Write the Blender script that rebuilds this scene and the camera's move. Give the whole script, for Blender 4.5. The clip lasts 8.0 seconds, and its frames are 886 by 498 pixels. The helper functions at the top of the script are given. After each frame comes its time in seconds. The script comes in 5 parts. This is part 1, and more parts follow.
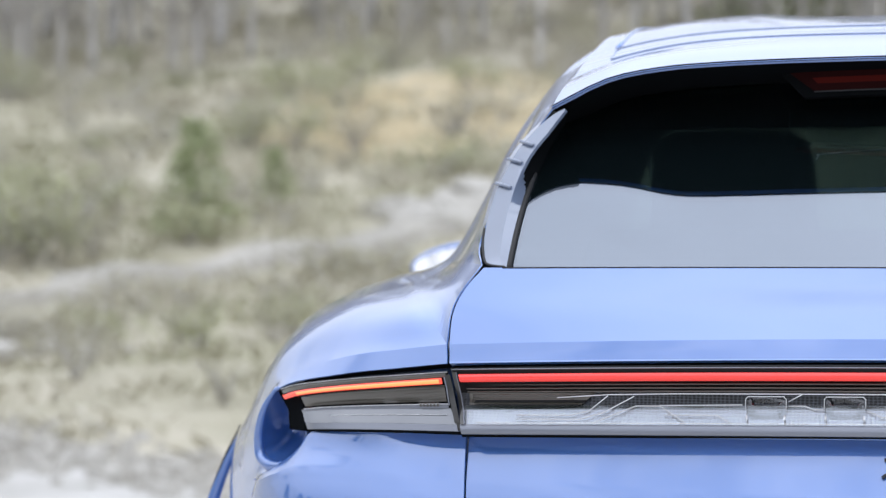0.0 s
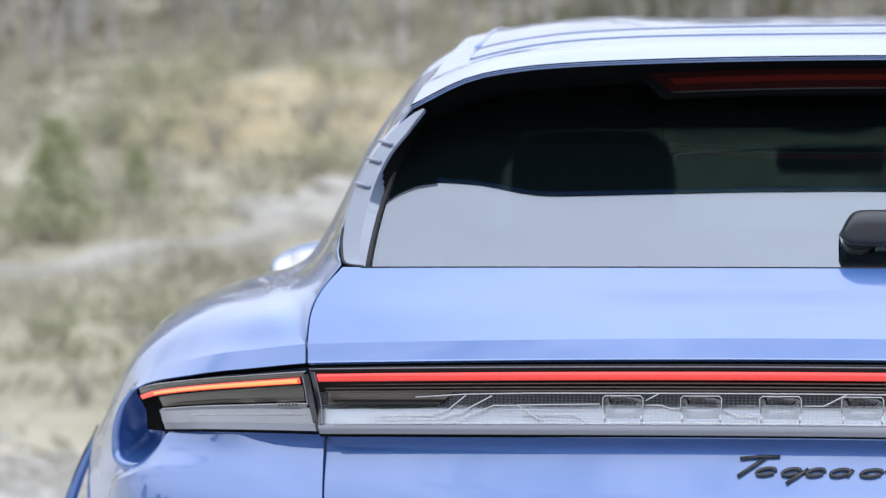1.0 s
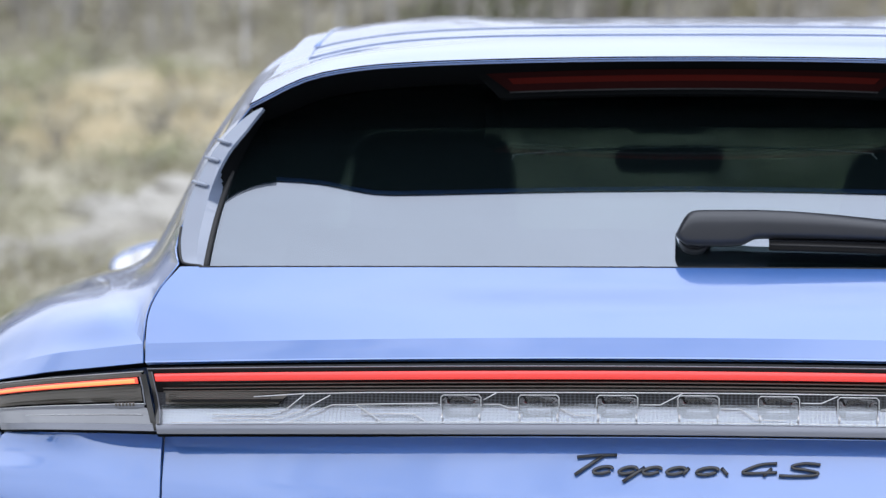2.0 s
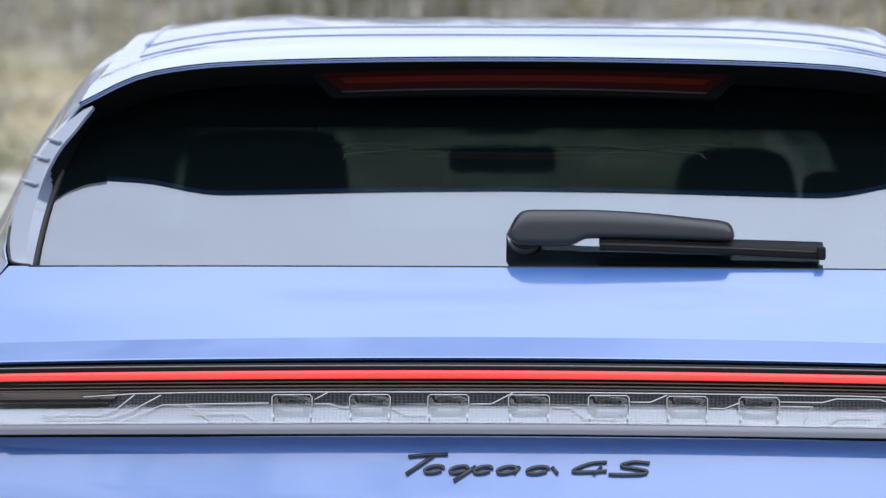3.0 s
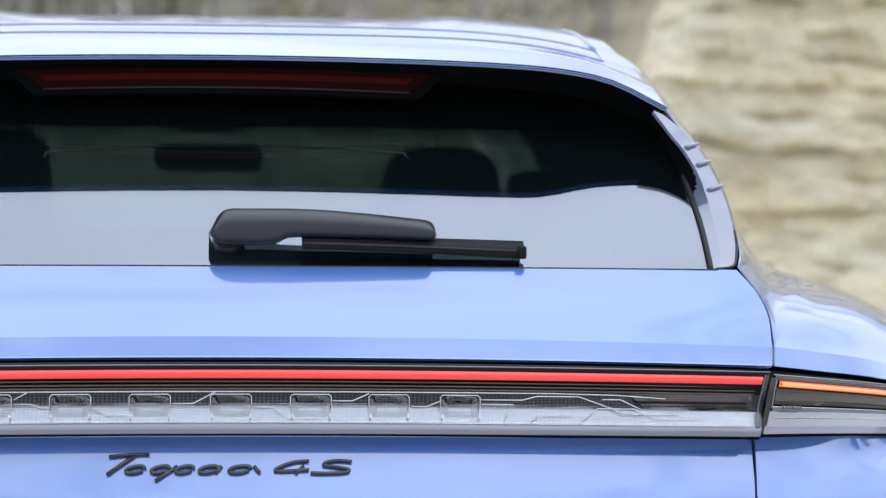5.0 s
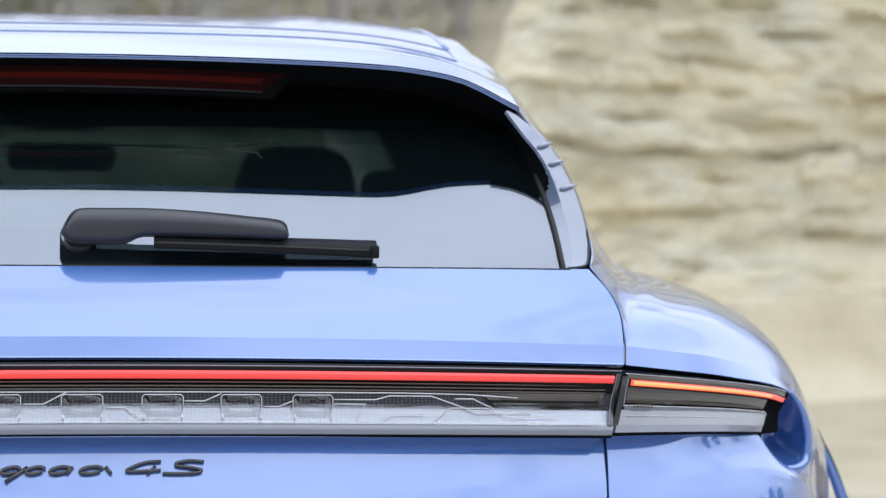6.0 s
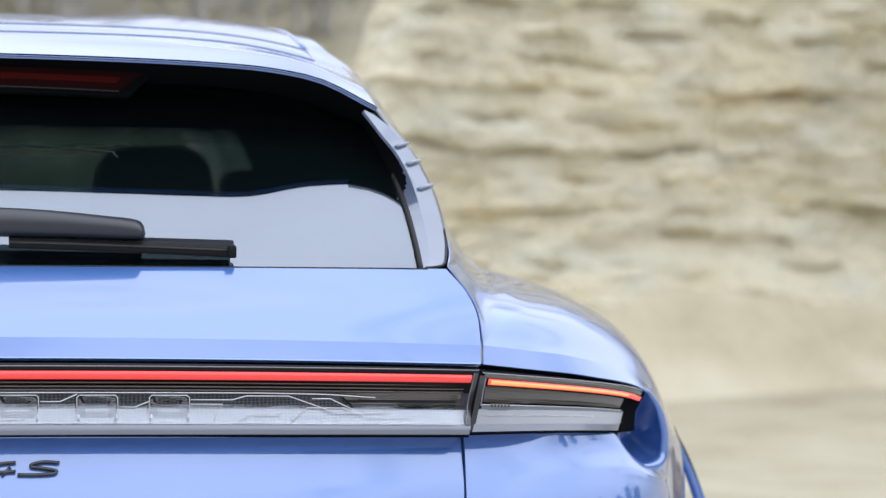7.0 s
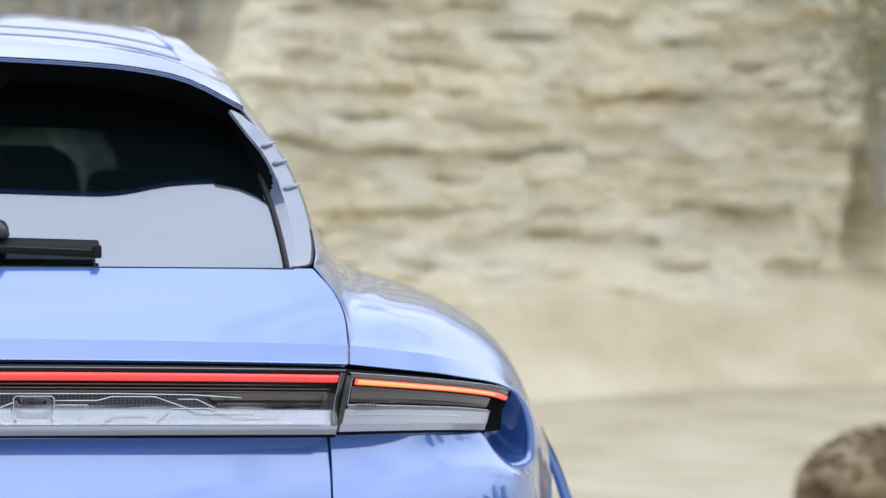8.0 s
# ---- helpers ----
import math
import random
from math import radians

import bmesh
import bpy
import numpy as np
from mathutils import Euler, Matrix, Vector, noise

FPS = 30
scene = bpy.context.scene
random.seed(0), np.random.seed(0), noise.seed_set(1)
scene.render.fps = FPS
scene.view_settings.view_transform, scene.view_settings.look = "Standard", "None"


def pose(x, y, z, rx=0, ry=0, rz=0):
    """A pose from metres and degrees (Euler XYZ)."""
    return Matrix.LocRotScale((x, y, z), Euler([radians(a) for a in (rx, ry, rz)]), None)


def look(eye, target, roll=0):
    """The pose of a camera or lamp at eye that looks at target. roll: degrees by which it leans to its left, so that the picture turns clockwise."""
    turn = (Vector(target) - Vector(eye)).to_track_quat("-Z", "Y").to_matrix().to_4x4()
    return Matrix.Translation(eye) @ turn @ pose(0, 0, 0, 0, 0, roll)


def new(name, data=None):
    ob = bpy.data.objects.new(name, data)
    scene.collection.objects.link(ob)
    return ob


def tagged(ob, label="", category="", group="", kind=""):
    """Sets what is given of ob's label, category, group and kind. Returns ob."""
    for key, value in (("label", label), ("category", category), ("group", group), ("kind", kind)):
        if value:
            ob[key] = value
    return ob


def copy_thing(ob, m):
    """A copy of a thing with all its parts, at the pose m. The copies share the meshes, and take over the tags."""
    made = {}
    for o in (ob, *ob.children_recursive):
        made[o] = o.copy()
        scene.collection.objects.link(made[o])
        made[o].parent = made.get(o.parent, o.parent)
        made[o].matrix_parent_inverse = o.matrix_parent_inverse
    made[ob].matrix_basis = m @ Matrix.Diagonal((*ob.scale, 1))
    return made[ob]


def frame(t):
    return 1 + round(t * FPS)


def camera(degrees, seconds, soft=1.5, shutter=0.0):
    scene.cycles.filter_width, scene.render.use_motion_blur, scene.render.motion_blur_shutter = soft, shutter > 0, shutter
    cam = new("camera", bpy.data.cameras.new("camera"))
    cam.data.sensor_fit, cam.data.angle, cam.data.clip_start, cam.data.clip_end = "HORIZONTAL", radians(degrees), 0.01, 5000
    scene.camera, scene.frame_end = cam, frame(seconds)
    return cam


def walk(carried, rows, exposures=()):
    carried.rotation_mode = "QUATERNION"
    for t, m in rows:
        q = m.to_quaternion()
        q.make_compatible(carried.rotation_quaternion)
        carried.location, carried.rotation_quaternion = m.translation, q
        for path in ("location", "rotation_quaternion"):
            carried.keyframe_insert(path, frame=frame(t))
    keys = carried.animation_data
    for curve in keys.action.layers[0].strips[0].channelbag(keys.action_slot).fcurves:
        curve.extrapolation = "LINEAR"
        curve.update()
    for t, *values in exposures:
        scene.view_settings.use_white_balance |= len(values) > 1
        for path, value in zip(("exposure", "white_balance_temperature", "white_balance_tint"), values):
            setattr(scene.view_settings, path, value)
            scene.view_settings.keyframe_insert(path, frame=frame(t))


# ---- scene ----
# ---- camera: a pan on a tripod, the lens a hand's width ahead of the pivot ----
cam = camera(18.553, 8.0, soft=1.32)
cam.data.dof.use_dof = True
cam.data.dof.focus_distance = 2.79
cam.data.dof.aperture_fstop = 6.9
EYE, ARM = 1.06, 0.081
PAN = [
    (0.0, 10.511, 0.043, 0.092),
    (0.5, 9.231, 0.036, 0.061),
    (1.0, 7.605, 0.029, 0.035),
    (2.5, 2.575, 0.011, -0.026),
    (3.0, 0.829, 0.006, -0.039),
    (3.5, -0.725, 0.001, -0.049),
    (4.0, -2.352, -0.004, -0.056),
    (4.5, -3.798, -0.008, -0.059),
    (6.0, -8.296, -0.019, -0.048),
    (6.5, -9.736, -0.022, -0.038),
    (7.0, -11.225, -0.025, -0.024),
    (7.5, -12.687, -0.027, -0.007),
    (8.0, -13.967, -0.029, 0.014),
]


def eye_at(yaw):
    a, b = radians(-yaw), radians(0.725)
    return (-0.042 + ARM * (math.sin(a) - math.sin(b)), -2.72 + ARM * (math.cos(a) - 1), EYE)


walk(cam, [(t, pose(*eye_at(yaw), 90 + pitch, roll, yaw)) for t, yaw, pitch, roll in PAN])

# ---- light ----
SUN_EL, SUN_AZ = 72.0, 150.0
world = bpy.data.worlds.new("sky")
scene.world = world
world.use_nodes = True
wn, wl = world.node_tree.nodes, world.node_tree.links
sky = wn.new("ShaderNodeTexSky")
sky.sky_type, sky.sun_disc = "NISHITA", False
sky.sun_elevation, sky.sun_rotation = radians(SUN_EL), radians(SUN_AZ)
sky.dust_density, sky.ozone_density = 2.0, 1.0
wc = wn.new("ShaderNodeTexCoord")
wmap = wn.new("ShaderNodeMapping")
wmap.inputs["Scale"].default_value = (1.0, 1.0, 2.6)
wmap.inputs["Location"].default_value = (3.1, 0.4, 1.7)
wl.new(wc.outputs["Generated"], wmap.inputs["Vector"])
cloud = wn.new("ShaderNodeTexNoise")
cloud.inputs["Scale"].default_value, cloud.inputs["Detail"].default_value, cloud.inputs["Roughness"].default_value = 1.3, 4.0, 0.5
wl.new(wmap.outputs["Vector"], cloud.inputs["Vector"])
streak = wn.new("ShaderNodeTexNoise")
streak.inputs["Scale"].default_value, streak.inputs["Detail"].default_value, streak.inputs["Roughness"].default_value = 3.4, 7.0, 0.6
wl.new(wmap.outputs["Vector"], streak.inputs["Vector"])
edges = wn.new("ShaderNodeMix")
edges.inputs["Factor"].default_value = 0.38
wl.new(cloud.outputs["Fac"], edges.inputs["A"])
wl.new(streak.outputs["Fac"], edges.inputs["B"])
cramp = wn.new("ShaderNodeValToRGB")
cramp.color_ramp.elements[0].position, cramp.color_ramp.elements[1].position = 0.22, 0.47
wl.new(edges.outputs["Result"], cramp.inputs["Fac"])
wmix = wn.new("ShaderNodeMix")
wmix.data_type = "RGBA"
wl.new(cramp.outputs["Color"], wmix.inputs["Factor"])
wl.new(sky.outputs["Color"], wmix.inputs["A"])
sep = wn.new("ShaderNodeSeparateXYZ")
wl.new(wc.outputs["Generated"], sep.inputs["Vector"])
height = wn.new("ShaderNodeMapRange")
height.inputs["From Min"].default_value, height.inputs["From Max"].default_value = 0.0, 0.75
height.inputs["To Min"].default_value, height.inputs["To Max"].default_value = 0.44, 1.13
wl.new(sep.outputs["Z"], height.inputs["Value"])
veil = wn.new("ShaderNodeVectorMath")
veil.operation = "SCALE"
veil.inputs[0].default_value = (16.4, 17.5, 20.0)
thick = wn.new("ShaderNodeMapRange")
thick.inputs["From Min"].default_value, thick.inputs["From Max"].default_value = 0.32, 0.68
thick.inputs["To Min"].default_value, thick.inputs["To Max"].default_value = 0.91, 1.07
wl.new(streak.outputs["Fac"], thick.inputs["Value"])
both = wn.new("ShaderNodeMath")
both.operation = "MULTIPLY"
wl.new(height.outputs["Result"], both.inputs[0])
wl.new(thick.outputs["Result"], both.inputs[1])
# thinner cloud, and so a brighter sky, on the sun's side
bright_side = wn.new("ShaderNodeMath")
bright_side.operation = "MULTIPLY_ADD"
bright_side.inputs[1].default_value, bright_side.inputs[2].default_value = 0.16, 1.0
wl.new(sep.outputs["X"], bright_side.inputs[0])
lit = wn.new("ShaderNodeMath")
lit.operation = "MULTIPLY"
wl.new(both.outputs[0], lit.inputs[0])
wl.new(bright_side.outputs[0], lit.inputs[1])
wl.new(lit.outputs[0], veil.inputs["Scale"])
wl.new(veil.outputs["Vector"], wmix.inputs["B"])
wl.new(wmix.outputs["Result"], wn["Background"].inputs["Color"])
wn["Background"].inputs["Strength"].default_value = 0.14

sun = new("sun", bpy.data.lights.new("sun", "SUN"))
sun.data.energy, sun.data.angle, sun.data.color = 0.5, radians(170), (1.0, 0.95, 0.88)
sd = Vector((math.sin(radians(SUN_AZ)) * math.cos(radians(SUN_EL)), math.cos(radians(SUN_AZ)) * math.cos(radians(SUN_EL)), math.sin(radians(SUN_EL))))
sun.matrix_world = look(sd * 30, (0, 0, 0))
scene.view_settings.exposure = -0.49


# ---- materials ----
def material(name, base, rough=0.5, metal=0.0, coat=0.0, ior=1.5):
    m = bpy.data.materials.new(name)
    m.use_nodes = True
    b = m.node_tree.nodes["Principled BSDF"]
    b.inputs["Base Color"].default_value = (*base, 1)
    b.inputs["Roughness"].default_value, b.inputs["Metallic"].default_value = rough, metal
    b.inputs["Coat Weight"].default_value, b.inputs["Coat Roughness"].default_value = coat, 0.02
    b.inputs["IOR"].default_value = ior
    return m


def mottled(m, colours, scale, detail=6.0, bump=0.0, bump_scale=None, stretch=(1, 1, 1), distance=0.02):
    """Base colour from two noises (broad patches and grain), with relief."""
    n, l = m.node_tree.nodes, m.node_tree.links
    b = n["Principled BSDF"]
    tc, mp = n.new("ShaderNodeTexCoord"), n.new("ShaderNodeMapping")
    mp.inputs["Scale"].default_value = stretch
    l.new(tc.outputs["Object"], mp.inputs["Vector"])
    a, c = n.new("ShaderNodeTexNoise"), n.new("ShaderNodeTexNoise")
    a.inputs["Scale"].default_value, a.inputs["Detail"].default_value = scale, detail
    c.inputs["Scale"].default_value, c.inputs["Detail"].default_value = scale * 9, 4
    mixv = n.new("ShaderNodeMath")
    mixv.operation = "MULTIPLY_ADD"
    mixv.inputs[1].default_value = 0.35
    sub = n.new("ShaderNodeMath")
    sub.operation = "MULTIPLY_ADD"
    sub.inputs[1].default_value, sub.inputs[2].default_value = 1.0, -0.175
    l.new(mp.outputs["Vector"], a.inputs["Vector"])
    l.new(mp.outputs["Vector"], c.inputs["Vector"])
    l.new(a.outputs["Fac"], sub.inputs[0])
    l.new(c.outputs["Fac"], mixv.inputs[0])
    l.new(sub.outputs[0], mixv.inputs[2])
    r = n.new("ShaderNodeValToRGB")
    els = r.color_ramp.elements
    while len(els) < len(colours):
        els.new(0.5)
    for i, col in enumerate(colours):
        els[i].position = 0.3 + 0.4 * i / (len(colours) - 1)
        els[i].color = (*col, 1)
    l.new(mixv.outputs[0], r.inputs["Fac"])
    l.new(r.outputs["Color"], b.inputs["Base Color"])
    if bump:
        bp = n.new("ShaderNodeBump")
        bp.inputs["Strength"].default_value, bp.inputs["Distance"].default_value = bump, distance
        l.new(mixv.outputs[0], bp.inputs["Height"])
        l.new(bp.outputs["Normal"], b.inputs["Normal"])
    return m


def flaked(m, amount=0.04):
    """The fine flake of metallic paint, and a very slight unevenness of the clear coat."""
    n, l = m.node_tree.nodes, m.node_tree.links
    b = n["Principled BSDF"]
    tc, v = n.new("ShaderNodeTexCoord"), n.new("ShaderNodeTexNoise")
    v.inputs["Scale"].default_value, v.inputs["Detail"].default_value = 900, 1
    l.new(tc.outputs["Object"], v.inputs["Vector"])
    bp = n.new("ShaderNodeBump")
    bp.inputs["Strength"].default_value, bp.inputs["Distance"].default_value = amount, 0.001
    l.new(v.outputs["Fac"], bp.inputs["Height"])
    l.new(bp.outputs["Normal"], b.inputs["Normal"])
    return m


def honeycomb(m, low, high):
    """Fine moulded cells of a lamp's reflector: deep in the middle, bright along their walls."""
    n, l = m.node_tree.nodes, m.node_tree.links
    tc, v, bp, r = n.new("ShaderNodeTexCoord"), n.new("ShaderNodeTexVoronoi"), n.new("ShaderNodeBump"), n.new("ShaderNodeValToRGB")
    mp = n.new("ShaderNodeMapping")
    mp.inputs["Scale"].default_value = (1.0, 0.02, 1.5)
    v.inputs["Scale"].default_value, v.inputs["Randomness"].default_value = 235, 0.12
    bp.inputs["Strength"].default_value, bp.inputs["Distance"].default_value = 0.5, 0.002
    r.color_ramp.elements[0].color, r.color_ramp.elements[1].color = (*low, 1), (*high, 1)
    r.color_ramp.elements[0].position, r.color_ramp.elements[1].position = 0.25, 0.62
    l.new(tc.outputs["Object"], mp.inputs["Vector"])
    l.new(mp.outputs["Vector"], v.inputs["Vector"])
    l.new(v.outputs["Distance"], r.inputs["Fac"])
    l.new(r.outputs["Color"], n["Principled BSDF"].inputs["Base Color"])
    l.new(v.outputs["Distance"], bp.inputs["Height"])
    l.new(bp.outputs["Normal"], n["Principled BSDF"].inputs["Normal"])
    return m


def pane(name, tint, mirror=0.045, gloss=0.01, sheen=(1, 1, 1), dust=0.0):
    """Tinted glass: light passes straight through; the surface mirrors, more so towards grazing; a film of dust."""
    m = bpy.data.materials.new(name)
    m.use_nodes = True
    n, l = m.node_tree.nodes, m.node_tree.links
    n.remove(n["Principled BSDF"])
    t, g, f, x = n.new("ShaderNodeBsdfTransparent"), n.new("ShaderNodeBsdfGlossy"), n.new("ShaderNodeLayerWeight"), n.new("ShaderNodeMixShader")
    p, k = n.new("ShaderNodeMath"), n.new("ShaderNodeMath")
    p.operation, k.operation = "POWER", "MULTIPLY_ADD"
    p.inputs[1].default_value, k.inputs[1].default_value, k.inputs[2].default_value = 5.0, 1 - mirror, mirror
    f.inputs["Blend"].default_value = 0.5
    t.inputs["Color"].default_value = (*tint, 1)
    g.inputs["Roughness"].default_value = gloss
    g.inputs["Color"].default_value = (*sheen, 1)
    l.new(f.outputs["Facing"], p.inputs[0])
    l.new(p.outputs[0], k.inputs[0])
    l.new(k.outputs[0], x.inputs["Fac"])
    l.new(t.outputs["BSDF"], x.inputs[1])
    l.new(g.outputs["BSDF"], x.inputs[2])
    film, dusty = n.new("ShaderNodeBsdfDiffuse"), n.new("ShaderNodeMixShader")
    film.inputs["Color"].default_value = (0.32, 0.60, 0.68, 1)
    dusty.inputs["Fac"].default_value = dust
    l.new(x.outputs["Shader"], dusty.inputs[1])
    l.new(film.outputs["BSDF"], dusty.inputs[2])
    l.new(dusty.outputs["Shader"], n["Material Output"].inputs["Surface"])
    return m


def glowing(name, base, strength, emit):
    m = material(name, base, 0.25, 0, 0.6)
    b = m.node_tree.nodes["Principled BSDF"]
    b.inputs["Emission Color"].default_value, b.inputs["Emission Strength"].default_value = (*emit, 1), strength
    return m


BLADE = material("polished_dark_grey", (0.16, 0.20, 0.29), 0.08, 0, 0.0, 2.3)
PAINT = flaked(material("blue_metallic_paint", (0.070, 0.180, 0.50), 0.30, 0.25, 1.0))
PAINT.node_tree.nodes["Principled BSDF"].inputs["Coat IOR"].default_value = 2.15
GLOSS_BLACK = material("gloss_black", (0.012, 0.013, 0.016), 0.06, 0, 0.5)
BRACKET = material("dark_clear_plastic", (0.035, 0.034, 0.034), 0.3, 0, 0.8)
LAMP_BLACK = material("lamp_black", (0.010, 0.010, 0.011), 0.35, 0, 0, 1.25)
MATT_BLACK = material("matt_black", (0.006, 0.007, 0.008), 0.9, 0, 0, 1.06)
ARM_BLACK = material("wiper_black", (0.026, 0.029, 0.037), 0.32, 0, 0, 1.55)
SATIN_BLACK = material("satin_black_plastic", (0.022, 0.023, 0.026), 0.38)
BADGE = material("badge_grey", (0.040, 0.042, 0.047), 0.3, 0.2, 0.5, 1.5)
RUBBER = material("black_rubber", (0.015, 0.015, 0.016), 0.6)
REAR_GLASS = pane("tinted_rear_glass", (0.33, 0.385, 0.39), 0.25, 0.01, (0.82, 0.88, 1.0), 0.0065)
FRONT_GLASS = pane("windscreen_glass", (0.75, 0.82, 0.78))
RED_ON = glowing("lit_red_strip", (0.5, 0.02, 0.02), 0.84, (1.0, 0.075, 0.062))
AMBER_ON = glowing("lit_orange_red_strip", (0.5, 0.05, 0.02), 1.15, (1.0, 0.095, 0.06))
CORE_ON = glowing("lit_yellow_core", (0.6, 0.2, 0.05), 1.35, (1.0, 0.36, 0.11))
RED_OFF = material("dull_red_lens", (0.075, 0.010, 0.008), 0.7, 0, 0, 1.05)
DARK_RED = material("dark_red_lens", (0.022, 0.006, 0.006), 0.6, 0, 0, 1.05)
SILVER = material("lamp_reflector_silver", (0.72, 0.74, 0.77), 0.38, 0.3)
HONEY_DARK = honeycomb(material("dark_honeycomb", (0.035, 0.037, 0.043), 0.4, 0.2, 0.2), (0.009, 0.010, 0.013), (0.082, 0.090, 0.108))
# same reflector, its base colour lightened for the sky glare on the cover
HONEY_GLARE = honeycomb(material("glare_pale_honeycomb", (0.62, 0.65, 0.71), 0.4, 0.2, 0.2), (0.24, 0.26, 0.31), (0.50, 0.53, 0.59))
FRAME_CLEAR = pane("smoked_plastic", (0.40, 0.41, 0.45), 0.08, 0.05)
COVER = pane("lamp_cover", (0.97, 0.98, 0.99), 0.105, 0.03, (0.90, 0.95, 1.0))
SMOKED = material("smoked_lamp_insert", (0.075, 0.065, 0.053), 0.40, 0.2, 1.0)
SMOKED.node_tree.nodes["Principled BSDF"].inputs["Coat IOR"].default_value = 1.8
PEARL = material("pale_lamp_lens", (0.17, 0.18, 0.20), 0.22, 0.2, 1.0)
GREY_EDGE = material("grey_lamp_edge", (0.20, 0.215, 0.26), 0.30, 0.1, 0.6)
STEEL = material("dull_wire", (0.85, 0.85, 0.85), 0.6)
CABIN = material("dark_cabin_cloth", (0.035, 0.038, 0.040), 0.8)
LEATHER = material("black_leather", (0.026, 0.027, 0.029), 0.5)
ALLOY = material("grey_alloy", (0.35, 0.36, 0.38), 0.25, 1.0)
MIRROR = material("mirror_glass", (0.9, 0.9, 0.9), 0.01, 1.0)
HEADLAMP = material("headlamp_glass", (0.25, 0.27, 0.3), 0.05, 0.2, 1.0)
GROOVE = material("panel_groove", (0.36, 0.41, 0.54), 0.5)


# ---- mesh helpers ----
from mathutils.bvhtree import BVHTree


def part(name, bm, mat, parent, label="", smooth=True, shell=0.0, core=(0, 2.0, 0.75)):
    """Links bm as one mesh under parent. shell: thickness of a sheet, laid on the side towards core."""
    me = bpy.data.meshes.new(name)
    bm.normal_update()
    if shell and sum(f.calc_area() * f.normal.dot(f.calc_center_median() - Vector(core)) for f in bm.faces) < 0:
        bmesh.ops.reverse_faces(bm, faces=bm.faces)
    if shell:
        for e in bm.edges:
            if e.is_boundary:
                e.smooth = False
    bm.to_mesh(me)
    bm.free()
    me.materials.append(mat)
    for p in me.polygons:
        p.use_smooth = smooth
    ob = new(name, me)
    ob.parent = parent
    if label:
        ob["label"] = label
    if shell:
        sm = ob.modifiers.new("thickness", "SOLIDIFY")
        sm.thickness, sm.offset = shell, -1
    return ob


def thing(name, label, category, at=(0, 0, 0), group="", kind=""):
    e = new(name)
    e.location = at
    e.empty_display_size = 0.1
    return tagged(e, label, category, group, kind)


def spline(pts, n):
    """Points along a smooth curve through pts, n steps a span."""
    p = np.array(pts, float)
    q = np.vstack([2 * p[0] - p[1], p, 2 * p[-1] - p[-2]])
    out = []
    for i in range(len(p) - 1):
        a, b, c, d = q[i:i + 4]
        for k in range(n):
            t = k / n
            out.append(0.5 * (2 * b + (c - a) * t + (2 * a - 5 * b + 4 * c - d) * t * t + (3 * b - a - 3 * c + d) * t ** 3))
    out.append(p[-1])
    return np.array(out)


def smooth_grid(rows, nu=6, nv=6):
    """Rows of control points, made into a fine grid of points on a smooth surface."""
    fine = [spline(r, nv) for r in rows]
    cols = [spline([f[i] for f in fine], nu) for i in range(len(fine[0]))]
    return np.array(cols).transpose(1, 0, 2)


def add_grid(bm, g, s=1, flip=False):
    vs = [[bm.verts.new((s * p[0], p[1], p[2])) for p in row] for row in g]
    for a, b in zip(vs, vs[1:]):
        for i in range(len(a) - 1):
            f = (a[i], a[i + 1], b[i + 1], b[i])
            bm.faces.new(f if (s > 0) != flip else f[::-1])
    return bm


def weld(bm, limit=12):
    """Joins the grids of a panel and keeps its folds crisp."""
    bmesh.ops.remove_doubles(bm, verts=bm.verts, dist=3e-4)
    for e in bm.edges:
        if len(e.link_faces) == 2 and e.calc_face_angle() > radians(limit):
            e.smooth = False
    return bm


def sheet(rows, s=1, nu=6, nv=6, flip=False):
    return add_grid(bmesh.new(), smooth_grid(rows, nu, nv), s, flip)


def add_tube(bm, pts, r, n=6, squash=1.0):
    pts = [Vector(p) for p in pts]
    rings = []
    for i, p in enumerate(pts):
        d = (pts[min(i + 1, len(pts) - 1)] - pts[max(i - 1, 0)]).normalized()
        side = d.cross(Vector((0, 0, 1)))
        if side.length < 0.05:
            side = d.cross(Vector((0, 1, 0)))
        side.normalize()
        up = side.cross(d)
        rr = r if not callable(r) else r(i / max(1, len(pts) - 1))
        rings.append([bm.verts.new(p + side * (rr * math.cos(2 * math.pi * k / n)) + up * (rr * squash * math.sin(2 * math.pi * k / n))) for k in range(n)])
    for a, b in zip(rings, rings[1:]):
        for k in range(n):
            bm.faces.new((a[k], a[(k + 1) % n], b[(k + 1) % n], b[k]))
    bm.faces.new(rings[0][::-1])
    bm.faces.new(rings[-1])
    return bm


def block(size, at=(0, 0, 0), bevel=0.01, seg=2, turn=None):
    bm = bmesh.new()
    bmesh.ops.create_cube(bm, size=1)
    bmesh.ops.scale(bm, vec=size, verts=bm.verts)
    if bevel:
        bmesh.ops.bevel(bm, geom=bm.edges[:], offset=bevel, segments=seg, affect="EDGES", profile=0.5)
    m = Matrix.Translation(at) @ (turn if turn else Matrix())
    bmesh.ops.transform(bm, matrix=m, verts=bm.verts)
    return bm


